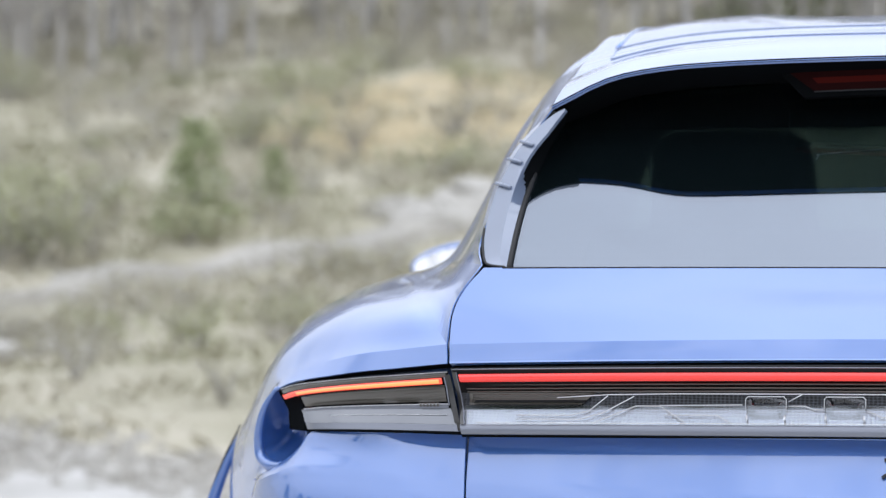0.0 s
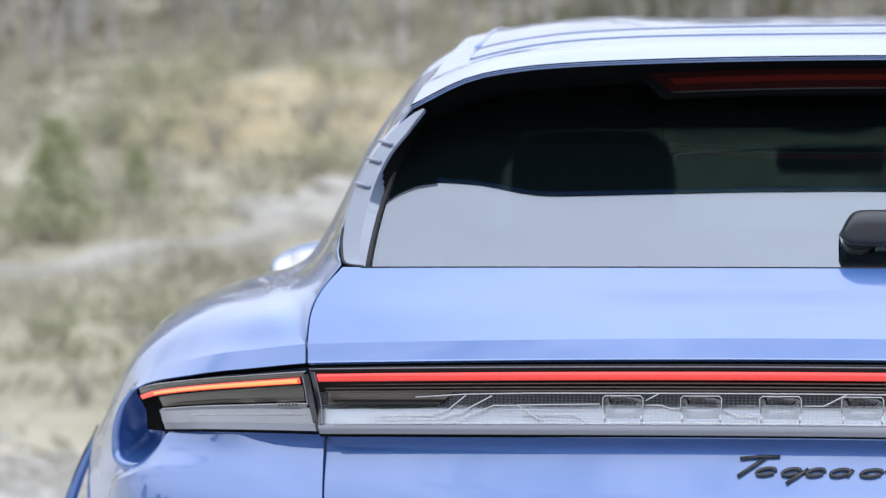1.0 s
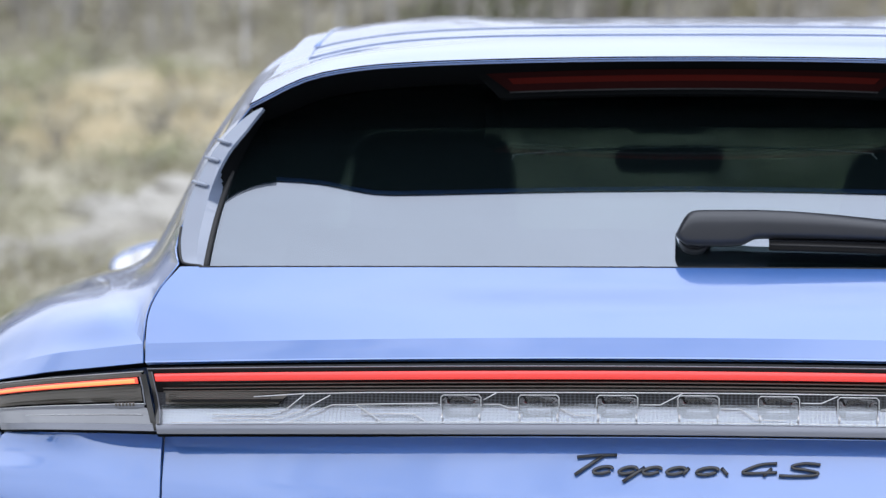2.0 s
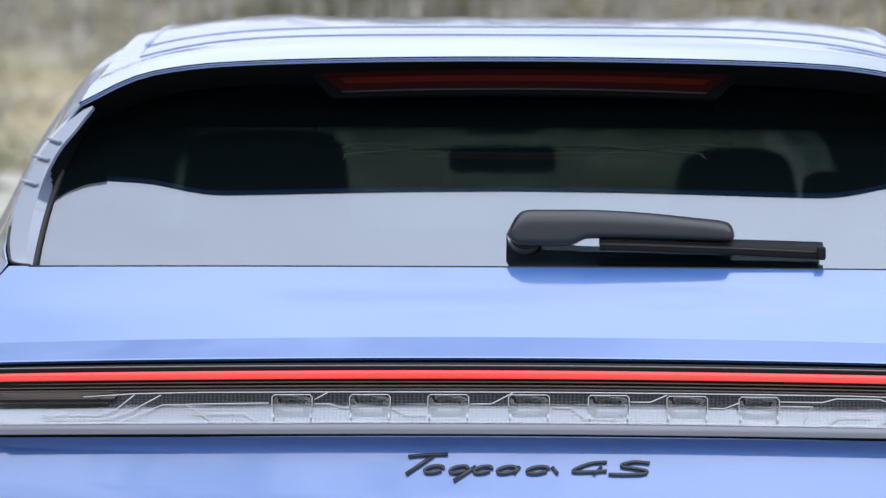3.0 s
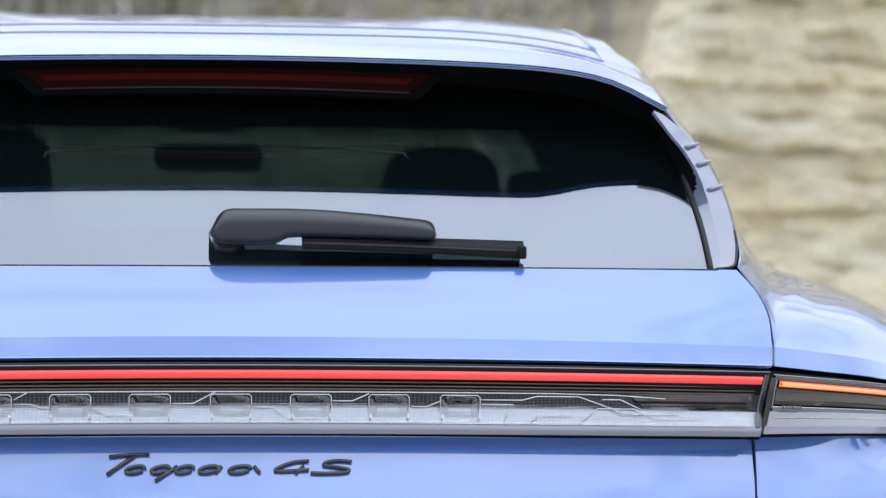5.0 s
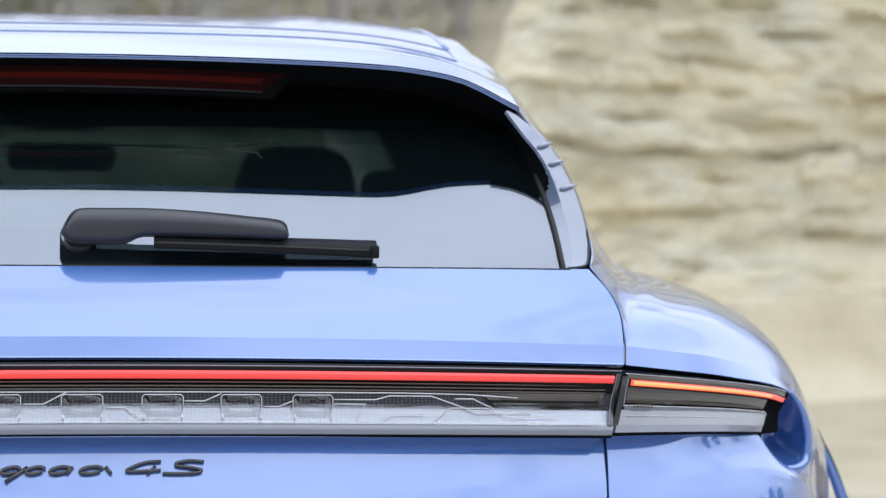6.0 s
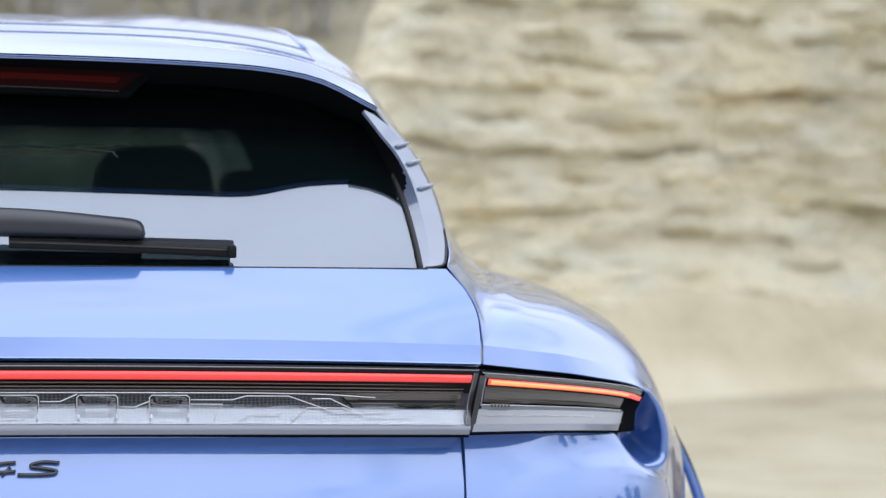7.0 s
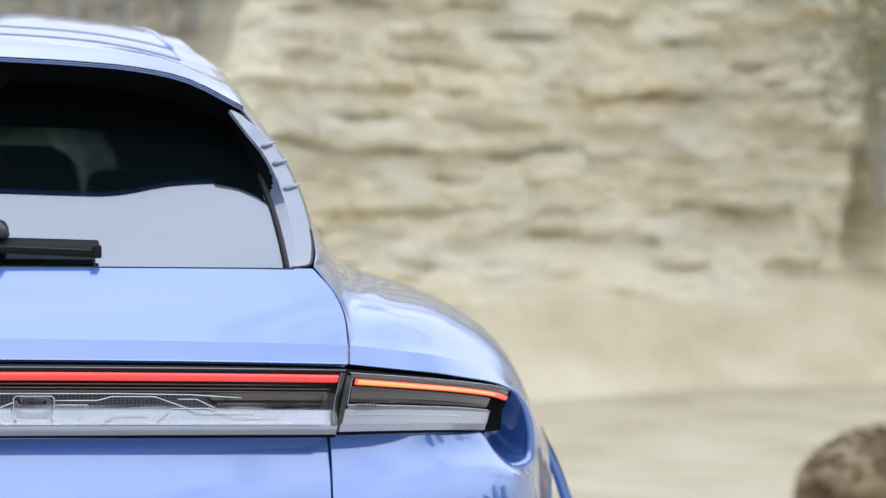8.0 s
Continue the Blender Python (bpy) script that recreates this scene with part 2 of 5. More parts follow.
def strip(bm, pts, w, depth=0.003, up=Vector((0, -1, 0))):
    """A flat raised band of width w along pts, facing up."""
    pts = [Vector(p) for p in pts]
    rows = []
    for i, p in enumerate(pts):
        d = (pts[min(i + 1, len(pts) - 1)] - pts[max(i - 1, 0)]).normalized()
        s = d.cross(up).normalized() * (w / 2)
        rows.append([bm.verts.new(p - s), bm.verts.new(p - s * 0.8 + up * depth), bm.verts.new(p + s * 0.8 + up * depth), bm.verts.new(p + s)])
    for a, b in zip(rows, rows[1:]):
        for k in range(3):
            bm.faces.new((a[k], b[k], b[k + 1], a[k + 1]))
    bm.faces.new(rows[0])
    bm.faces.new(rows[-1][::-1])
    return bm


# ---- the car: x to its right, y towards its nose, tail lamp bar at y = 0 ----
car = thing("car", "light blue metallic sporty estate car parked on quarry gravel", "car")
LEAN = radians(0.25)
car.rotation_euler, car.location = (0, LEAN, 0), (-0.95 * math.sin(LEAN), 0, 0)


def tail_row(half, yc, ye, zc, ze, n=15, power=2.4):
    """A row across the tail: from yc, zc on the centre line to ye, ze at the sides."""
    row = []
    for i in range(n):
        u = -1 + 2 * i / (n - 1)
        k = abs(u)
        row.append((half * u, yc + (ye - yc) * k ** power, zc + (ze - zc) * k ** 2))
    return row


# tailgate: deck under the window, lip over the lamps, and the panel below the lamps
deck = [tail_row(0.5510, 0.143, 0.177, 1.0412, 1.0395), tail_row(0.5690, 0.111, 0.160, 1.0205, 1.0160), tail_row(0.5785, 0.072, 0.142, 0.9985, 0.990), tail_row(0.5790, 0.030, 0.124, 0.971, 0.958)]
lip = [tail_row(0.5790, 0.030, 0.124, 0.971, 0.958), tail_row(0.5780, 0.0258, 0.120, 0.9615, 0.9485), tail_row(0.5775, 0.0214, 0.1162, 0.9518, 0.9398)]
edge = [lip[-1], tail_row(0.5772, 0.0196, 0.1146, 0.9502, 0.9382)]
under = [edge[-1], tail_row(0.5770, 0.032, 0.135, 0.948, 0.936)]
bm = bmesh.new()
for rows in (deck, lip, edge, under):
    add_grid(bm, smooth_grid(rows, 5, 3), flip=True)
tailgate = part("tailgate", weld(bm, 6), PAINT, car, "pale blue metallic tailgate deck", shell=0.004)
# the sloping panel below the lamps, set back under their edge
shelf = [tail_row(0.5580, -0.010, 0.104, 0.8722, 0.8615), tail_row(0.5578, 0.0125, 0.1262, 0.8700, 0.8595)]
lower = [shelf[-1], tail_row(0.5568, -0.0020, 0.1122, 0.8412, 0.836), tail_row(0.5558, -0.0175, 0.0985, 0.8125, 0.8125)]
skirt = [lower[-1], tail_row(0.5545, -0.0275, 0.0885, 0.790, 0.79), tail_row(0.551, -0.060, 0.055, 0.70, 0.70)]
bm = bmesh.new()
for rows in (shelf, lower, skirt):
    add_grid(bm, smooth_grid(rows, 4, 3), flip=True)
part("tailgate_panel", weld(bm), PAINT, car, "blue metallic lower tailgate panel", shell=0.004)
bump = [tail_row(0.62, -0.045, 0.105, 0.70, 0.70), tail_row(0.75, -0.09, 0.16, 0.55, 0.55), tail_row(0.78, -0.08, 0.18, 0.42, 0.42), tail_row(0.78, -0.02, 0.22, 0.24, 0.24)]
part("rear_bumper", sheet(bump, 1, 4, 3, flip=True), PAINT, car, shell=0.004)

# body sides: lines that run from the rear shut line and lamp forward over pillar, haunch and flank
LAMP_EDGE = [(0.580, 0.116, 0.938), (0.640, 0.150, 0.931), (0.717, 0.205, 0.921), (0.806, 0.287, 0.901), (0.833, 0.308, 0.858), (0.836, 0.335, 0.803), (0.84, 0.375, 0.60)]
CREASE = [(0.582, 0.126, 0.958), (0.638, 0.160, 0.951), (0.712, 0.216, 0.940), (0.808, 0.318, 0.912), (0.848, 0.360, 0.855), (0.856, 0.375, 0.79), (0.85, 0.38, 0.60)]
REAR_EDGE = [(0.490, 0.285, 1.2200), (0.517, 0.281, 1.183), (0.534, 0.274, 1.1575), (0.549, 0.261, 1.1224), (0.560, 0.241, 1.0863), (0.563, 0.214, 1.060), (0.5545, 0.181, 1.0425), (0.5745, 0.162, 1.012), (0.5820, 0.143, 0.988), *CREASE]
SIDE_A = [(0.487, 0.42, 1.2575), (0.524, 0.42, 1.222), (0.548, 0.42, 1.185), (0.567, 0.40, 1.145), (0.584, 0.38, 1.103), (0.594, 0.355, 1.070), (0.601, 0.330, 1.046), (0.612, 0.300, 1.024), (0.620, 0.265, 1.010), (0.629, 0.225, 0.998), (0.660, 0.245, 0.994), (0.745, 0.335, 0.980), (0.838, 0.430, 0.934), (0.893, 0.49, 0.855), (0.907, 0.50, 0.78), (0.90, 0.50, 0.55)]
SIDE_B = [(0.489, 0.60, 1.2945), (0.530, 0.60, 1.266), (0.562, 0.60, 1.222), (0.590, 0.59, 1.172), (0.616, 0.58, 1.116), (0.632, 0.565, 1.078), (0.646, 0.55, 1.050), (0.660, 0.53, 1.034), (0.672, 0.51, 1.026), (0.686, 0.48, 1.021), (0.705, 0.51, 1.017), (0.790, 0.58, 0.999), (0.872, 0.62, 0.952), (0.935, 0.66, 0.857), (0.966, 0.67, 0.765), (0.965, 0.66, 0.50)]
SIDE_C = [(0.489, 0.78, 1.3300), (0.533, 0.78, 1.300), (0.573, 0.78, 1.254), (0.612, 0.78, 1.197), (0.645, 0.78, 1.128), (0.668, 0.78, 1.085), (0.690, 0.79, 1.055), (0.710, 0.80, 1.041), (0.730, 0.81, 1.034), (0.750, 0.82, 1.030), (0.785, 0.84, 1.021), (0.840, 0.86, 1.000), (0.905, 0.86, 0.957), (0.962, 0.86, 0.865), (0.994, 0.86, 0.74), (0.985, 0.86, 0.44)]
SIDE_D = [(x, 1.30, z) for x, z in ((0.502, 1.362), (0.545, 1.328), (0.585, 1.278), (0.622, 1.208), (0.652, 1.128), (0.670, 1.085), (0.690, 1.050), (0.705, 1.032), (0.720, 1.025), (0.737, 1.020), (0.775, 1.012), (0.840, 0.990), (0.910, 0.945), (0.965, 0.86), (0.988, 0.72), (0.965, 0.40))]
SIDE_E = [(x, 2.20, z) for x, z in ((0.520, 1.362), (0.560, 1.328), (0.598, 1.275), (0.632, 1.200), (0.660, 1.115), (0.678, 1.070), (0.696, 1.025), (0.712, 1.005), (0.730, 0.992), (0.750, 0.986), (0.785, 0.980), (0.835, 0.962), (0.885, 0.925), (0.928, 0.845), (0.943, 0.70), (0.905, 0.28))]
SIDE_FRONT = [
    SIDE_E[9:],
    [(0.735, 2.90, 0.965), (0.79, 2.90, 0.962), (0.842, 2.90, 0.945), (0.888, 2.90, 0.91), (0.924, 2.90, 0.83), (0.938, 2.90, 0.68), (0.905, 2.90, 0.27)],
    [(0.64, 3.90, 0.915), (0.74, 3.90, 0.935), (0.835, 3.90, 0.915), (0.90, 3.90, 0.87), (0.948, 3.90, 0.79), (0.965, 3.90, 0.66), (0.93, 3.90, 0.38)],
    [(0.50, 4.60, 0.745), (0.60, 4.58, 0.765), (0.72, 4.53, 0.745), (0.82, 4.46, 0.70), (0.87, 4.40, 0.62), (0.88, 4.37, 0.50), (0.86, 4.36, 0.28)],
]
PILLAR_FRONT = [
    SIDE_E[:10],
    [(0.500, 2.75, 1.325), (0.545, 2.80, 1.295), (0.588, 2.87, 1.245), (0.626, 2.97, 1.165), (0.656, 3.08, 1.085), (0.670, 3.12, 1.045), (0.686, 3.16, 1.010), (0.702, 3.19, 0.990), (0.722, 3.22, 0.972), (0.742, 3.25, 0.962)],
]
AXLES = (1.06, 3.96)


def cut_arches(bm):
    gone = [f for f in bm.faces if any(math.hypot(f.calc_center_median().y - a, f.calc_center_median().z - 0.36) < 0.395 for a in AXLES)]
    bmesh.ops.delete(bm, geom=gone, context="FACES")
    return bm


for s in (1, -1):
    bm = bmesh.new()
    add_grid(bm, smooth_grid([LAMP_EDGE, CREASE], 3, 6), s)
    fine = [np.vstack([spline(REAR_EDGE[:7], 6)[:-1], spline(REAR_EDGE[6:10], 6)[:-1], spline(CREASE, 6)])] + [spline(r, 6) for r in (SIDE_A, SIDE_B, SIDE_C, SIDE_D, SIDE_E)]
    g = np.array([spline([f[i] for f in fine], 9) for i in range(len(fine[0]))]).transpose(1, 0, 2)
    add_grid(bm, g, s)
    part("rear_quarter", cut_arches(weld(bm, 9)), PAINT, car, "pale blue metallic rear wing and pillar", shell=0.0015)
    part("front_pillar", sheet(PILLAR_FRONT, s, 8, 4), PAINT, car, shell=0.004)
    part("front_wing", cut_arches(sheet(SIDE_FRONT, s, 16, 6)), PAINT, car, shell=0.004)
    flap = [(s * 0.966, 0.72, 0.8290), (s * 0.972, 0.72, 0.8160), (s * 0.983, 0.72, 0.7950), (s * 0.9965, 0.72, 0.7640), (s * 1.009, 0.72, 0.728), (s * 1.018, 0.72, 0.68)]
    ob = part("arch_flap", add_tube(bmesh.new(), spline([(x - s * 0.004, y + 0.004, z - 0.004) for x, y, z in flap], 5), lambda k: 0.003 + 0.007 * k, 8), PAINT, car, "blue flap along the wheel arch")
    part("flap_edge", add_tube(bmesh.new(), spline(flap, 5), lambda k: 0.0009 + 0.0008 * k, 8), RUBBER, ob, "dark rubber edge of the flap")
    for a in AXLES:
        w = 0.985 if a < 2 else 0.957
        bm = bmesh.new()
        add_tube(bm, [(s * (w - 0.02 * abs(math.cos(q))), a + 0.40 * math.cos(q), 0.36 + 0.40 * math.sin(q)) for q in np.linspace(-0.3, math.pi + 0.3, 30)], 0.018, 6)
        part("wheel_arch_trim", bm, SATIN_BLACK, car)

for s in (1, -1):
    g = smooth_grid([SIDE_B, SIDE_C, SIDE_D, SIDE_E], 3, 2)[:, :19].copy()
    g[..., 0] -= 0.028
    g[..., 2] -= 0.008
    part("pillar_lining", add_grid(bmesh.new(), g, s), CABIN, car, "black lining inside the pillars and doors", shell=0.004)

# side windows lie just outside the pillars
for s in (1, -1):
    g = np.concatenate([smooth_grid([SIDE_C, SIDE_D, SIDE_E], 9, 5)[3:-1, 6:27], smooth_grid([SIDE_E, [*PILLAR_FRONT[1], *SIDE_FRONT[1][1:]]], 8, 5)[:7, 6:27]])
    g[..., 0] += 0.005
    g[..., 2] += 0.002
    part("side_window", add_grid(bmesh.new(), g, s), GLOSS_BLACK, car, "dark side windows", shell=0.003)

# roof, with a soft dip along the middle
ROOF_Y = (0.270, 0.350, 0.435, 0.545, 0.77, 0.99, 1.20, 1.50, 2.00, 2.40, 2.72)
ROOF_Z = (1.2712, 1.2925, 1.3090, 1.3275, 1.3570, 1.3795, 1.3945, 1.405, 1.405, 1.385, 1.345)
ROOF_E = (0.492, 0.4905, 0.489, 0.490, 0.490, 0.495, 0.500, 0.505, 0.515, 0.512, 0.500)
ROOF_D = (0.052, 0.048, 0.046, 0.040, 0.026, 0.031, 0.034, 0.038, 0.040, 0.036, 0.022)


def roof_row(y, z, e, d):
    row = []
    for i in range(-8, 9):
        u = i / 8
        k = abs(u)
        dip = 0.008 * max(0.0, 1 - (k / 0.62) ** 7) * min(1, max(0, (y - 0.62) / 0.4))
        row.append((e * u, y + float(np.interp(k, (0, 0.25, 0.5, 0.625, 0.75, 0.875, 1), (0, -0.001, -0.003, -0.004, -0.003, 0.010, 0.013))) * (1 if y < 0.28 else max(0, 1 - (y - 0.28) / 0.4)), z + 0.006 * min(1, max(0, (y - 0.62) / 0.4)) - dip - d * ((0.28 * k ** 2 + 0.72 * k ** 9) if y < 0.4 else (0.16 * k ** 2 + 0.84 * k ** 5))))
    return row


ROOF_ROWS = [roof_row(*v) for v in zip(ROOF_Y, ROOF_Z, ROOF_E, ROOF_D)]
roof = part("roof", sheet(ROOF_ROWS, 1, 6, 3, flip=True), PAINT, car, "pale blue metallic roof", shell=0.004)

# roof spoiler: rolled edge, black underside, and the grooves across the roof
edge = spline(ROOF_ROWS[0], 3)
bm = bmesh.new()
rows = [[(p[0], p[1], p[2]) for p in edge], [(p[0], p[1] - 0.0015, p[2] - 0.0005) for p in edge], [(p[0], p[1] - 0.0017, p[2] - 0.0010) for p in edge], [(p[0] * 0.999, p[1] - 0.0012, p[2] - 0.0014) for p in edge]]
spoiler = part("roof_spoiler", add_grid(bm, np.array(rows)), PAINT, car, "pale blue roof spoiler edge")
rows = [[(p[0] * 0.999, p[1] - 0.0012, p[2] - 0.0015) for p in edge], [(p[0] * 0.985, p[1] + 0.08, p[2] - 0.018) for p in edge], [(p[0] * 0.965, p[1] + 0.26, p[2] - 0.016) for p in edge]]
part("spoiler_underside", add_grid(bmesh.new(), np.array(rows)), MATT_BLACK, spoiler, "black spoiler underside", shell=0.003, core=(0, 0.4, 1.6))


tree = BVHTree.FromPolygons([v.co for v in roof.data.vertices], [f.vertices for f in roof.data.polygons])


def on_roof(x, y):
    return tree.ray_cast(Vector((x, y, 2)), Vector((0, 0, -1)))[0].z


for k, (yc, ye, half) in enumerate(((0.437, 0.480, 0.450), (0.545, 0.580, 0.455))):
    line = [(x, yc + (ye - yc) * (abs(x) / half) ** 3) for x in np.linspace(-half, half, 61)]
    bm = add_tube(bmesh.new(), [(x, y, on_roof(x, y) + 0.0005) for x, y in line], 0.0010, 6)
    part("roof_groove", bm, GROOVE, roof, "dark groove across the roof")
for s in (1, -1):
    bm = add_tube(bmesh.new(), [(s * (0.450 + 0.005 * k), 0.480 + 0.10 * k, on_roof(0.4525, 0.480 + 0.10 * k) + 0.0003) for k in np.linspace(0, 1, 5)], 0.0011, 6)
    part("groove_end", bm, GROOVE, roof)

for s in (1, -1):
    bm = add_tube(bmesh.new(), [(s * (0.4555 + 0.012 * k), 0.585 + 0.9 * k, on_roof(0.4555 + 0.012 * k, 0.585 + 0.9 * k) + 0.001) for k in np.linspace(0, 1, 16)], 0.0022, 8)
    part("roof_strip", bm, PAINT, roof, "narrow raised strip along the roof edge")

# third brake light under the spoiler
BRK_Y = 0.305


def bowed_panel(corners, y, depth, n=24):
    """A slab with a bowed front: corners top left, top right, bottom right, bottom left as (x, z)."""
    bm = bmesh.new()
    (ax, az), (bx, bz), (cx, cz), (dx, dz) = corners
    g = []
    for back in (0, 1):
        rows = []
        for v in np.linspace(0, 1, 4):
            row = []
            for u in np.linspace(0, 1, n):
                x = (ax + (bx - ax) * u) * (1 - v) + (dx + (cx - dx) * u) * v
                z = (az + (bz - az) * u) * (1 - v) + (dz + (cz - dz) * u) * v
                row.append((x, y + 0.012 * (x / 0.24) ** 2 + depth * back + 0.12 * (1.262 - z), z - 0.005 * (x / 0.24) ** 2))
            rows.append(row)
        g.append(rows)
    add_grid(bm, np.array(g[0]), flip=True)
    add_grid(bm, np.array(g[1]))
    ring = [[*g[k][0], *[r[-1] for r in g[k][1:]], *g[k][-1][::-1][1:], *[r[0] for r in g[k][::-1][1:]]] for k in (0, 1)]
    add_grid(bm, np.array(ring))
    bmesh.ops.remove_doubles(bm, verts=bm.verts, dist=1e-5)
    bmesh.ops.recalc_face_normals(bm, faces=bm.faces)
    return bm


brake = part("brake_light", bowed_panel(((-0.2440, 1.2645), (0.2470, 1.2645), (0.2180, 1.2335), (-0.2145, 1.2335)), BRK_Y + 0.004, 0.05), MATT_BLACK, car, "high-level brake light in a black housing", smooth=False)
part("lens", bowed_panel(((-0.2300, 1.2610), (0.2330, 1.2610), (0.2060, 1.2400), (-0.2030, 1.2400)), BRK_Y, 0.004), DARK_RED, brake, "dark red lens", smooth=False)
part("light_strip", bowed_panel(((-0.2050, 1.2545), (0.2080, 1.2545), (0.2020, 1.2480), (-0.1990, 1.2480)), BRK_Y - 0.0004, 0.0003), RED_OFF, brake, "dull glowing red strip", smooth=False)

part("lens_rim", add_tube(bmesh.new(), [(x, BRK_Y + 0.0035 + 0.012 * (x / 0.24) ** 2, 1.2392 - 0.005 * (x / 0.24) ** 2) for x in np.linspace(-0.203, 0.206, 25)], 0.0009, 6), SATIN_BLACK, brake, "thin dark rim under the lens")

# rear window
TAN_G = math.tan(radians(40))


def glass_point(u, v):
    half = 0.522 - 0.014 * v - 0.046 * v ** 3
    x = half * u
    y = 0.1435 + 0.254 * v + (0.014 * (1 - v) + 0.006 + 0.016 * (1 - v) ** 6) * abs(u) ** 2.4
    z = 1.0385 + 0.256 * TAN_G * v + 0.006 * v * (1 - v) - 0.003 * u * u
    return (x, y, z)


g = np.array([[glass_point(u, v) for u in np.linspace(-1, 1, 41)] for v in np.linspace(0.0, 1, 21)])
window = part("rear_window", add_grid(bmesh.new(), g), REAR_GLASS, car, "dark tinted rear window reflecting the sky", shell=0.004)
g = np.array([[Vector(glass_point(u * 0.985, v)) + Vector((0, 0.012, -0.004)) for u in np.linspace(-1, 1, 31)] for v in (0.76, 0.82, 0.90, 1.0)])
part("printed_band", add_grid(bmesh.new(), g), MATT_BLACK, window, "black printed band along the window's top", shell=0.002)
for v0, v1, tint in ((0.735, 0.76, 0.35), (0.705, 0.735, 0.6), (0.67, 0.705, 0.82)):
    g = np.array([[Vector(glass_point(u * 0.985, v)) + Vector((0, 0.012, -0.004)) for u in np.linspace(-1, 1, 31)] for v in (v0, v1)])
    part("fading_band", add_grid(bmesh.new(), g), pane("dotted_print", (tint, tint, tint), 0.0), window, "dotted edge of the printed band")
for s in (1, -1):
    bm = add_tube(bmesh.new(), [Vector(glass_point(s * 1.004, v)) + Vector((0, -0.003, 0)) for v in np.linspace(0.0, 0.50, 14)], 0.0030, 8)
    part("window_seal", bm, RUBBER, car, "black rubber seal along the rear window")

AERIAL = [(-0.1995, 1.1590), (-0.197, 1.1625), (-0.190, 1.1656), (-0.10, 1.1715), (-0.007, 1.1745), (0.10, 1.1730), (0.191, 1.1676), (0.199, 1.1648), (0.2035, 1.1605)]
wire = [glass_point(x / 0.50, (z - 1.0385) / (0.256 * TAN_G)) for x, z in spline(AERIAL, 5)]
part("aerial_wire", add_tube(bmesh.new(), [(q[0], p[1] + 0.006, q[1]) for p, q in zip(wire, spline(AERIAL, 5))], 0.0009, 5), STEEL, window, "thin pale aerial wire inside the glass")
bm = add_tube(bmesh.new(), [(x, 0.1435 + 0.032 * (abs(x) / 0.54) ** 2.4, 1.0413 - 0.0020 * (x / 0.54) ** 2) for x in np.linspace(-0.53, 0.53, 45)], 0.0011, 6)
part("window_base_seal", bm, RUBBER, car, "black seal at the foot of the rear window")

# dark blades beside the rear window: an outer face from tip to foot, an inner face at the foot, three small bridges
BLADE_OUT = [(0.4770, 0.277, 1.2165), (0.4890, 0.281, 1.2110), (0.5060, 0.280, 1.1975), (0.5195, 0.276, 1.1826), (0.5330, 0.270, 1.1638), (0.5435, 0.262, 1.1413), (0.5520, 0.253, 1.1201), (0.5575, 0.240, 1.0940), (0.5590, 0.226, 1.0727), (0.5565, 0.210, 1.0585), (0.5515, 0.192, 1.0460), (0.5445, 0.183, 1.0425), (0.5345, 0.179, 1.0412)]
BLADE_MID = [(0.4760, 0.276, 1.2150), (0.4850, 0.273, 1.2030), (0.4955, 0.269, 1.1884), (0.5045, 0.264, 1.1770), (0.5130, 0.258, 1.1640), (0.5220, 0.248, 1.1440), (0.5285, 0.236, 1.1210), (0.5320, 0.222, 1.1000), (0.5345, 0.207, 1.0790), (0.5350, 0.193, 1.0610), (0.5345, 0.187, 1.0500), (0.5325, 0.181, 1.0440), (0.5290, 0.177, 1.0412)]


def glass_edge(z, u=1.0):
    return np.array(glass_point(u, min(0.98, max(0.0, (z - 1.0385) / (0.256 * TAN_G)))))


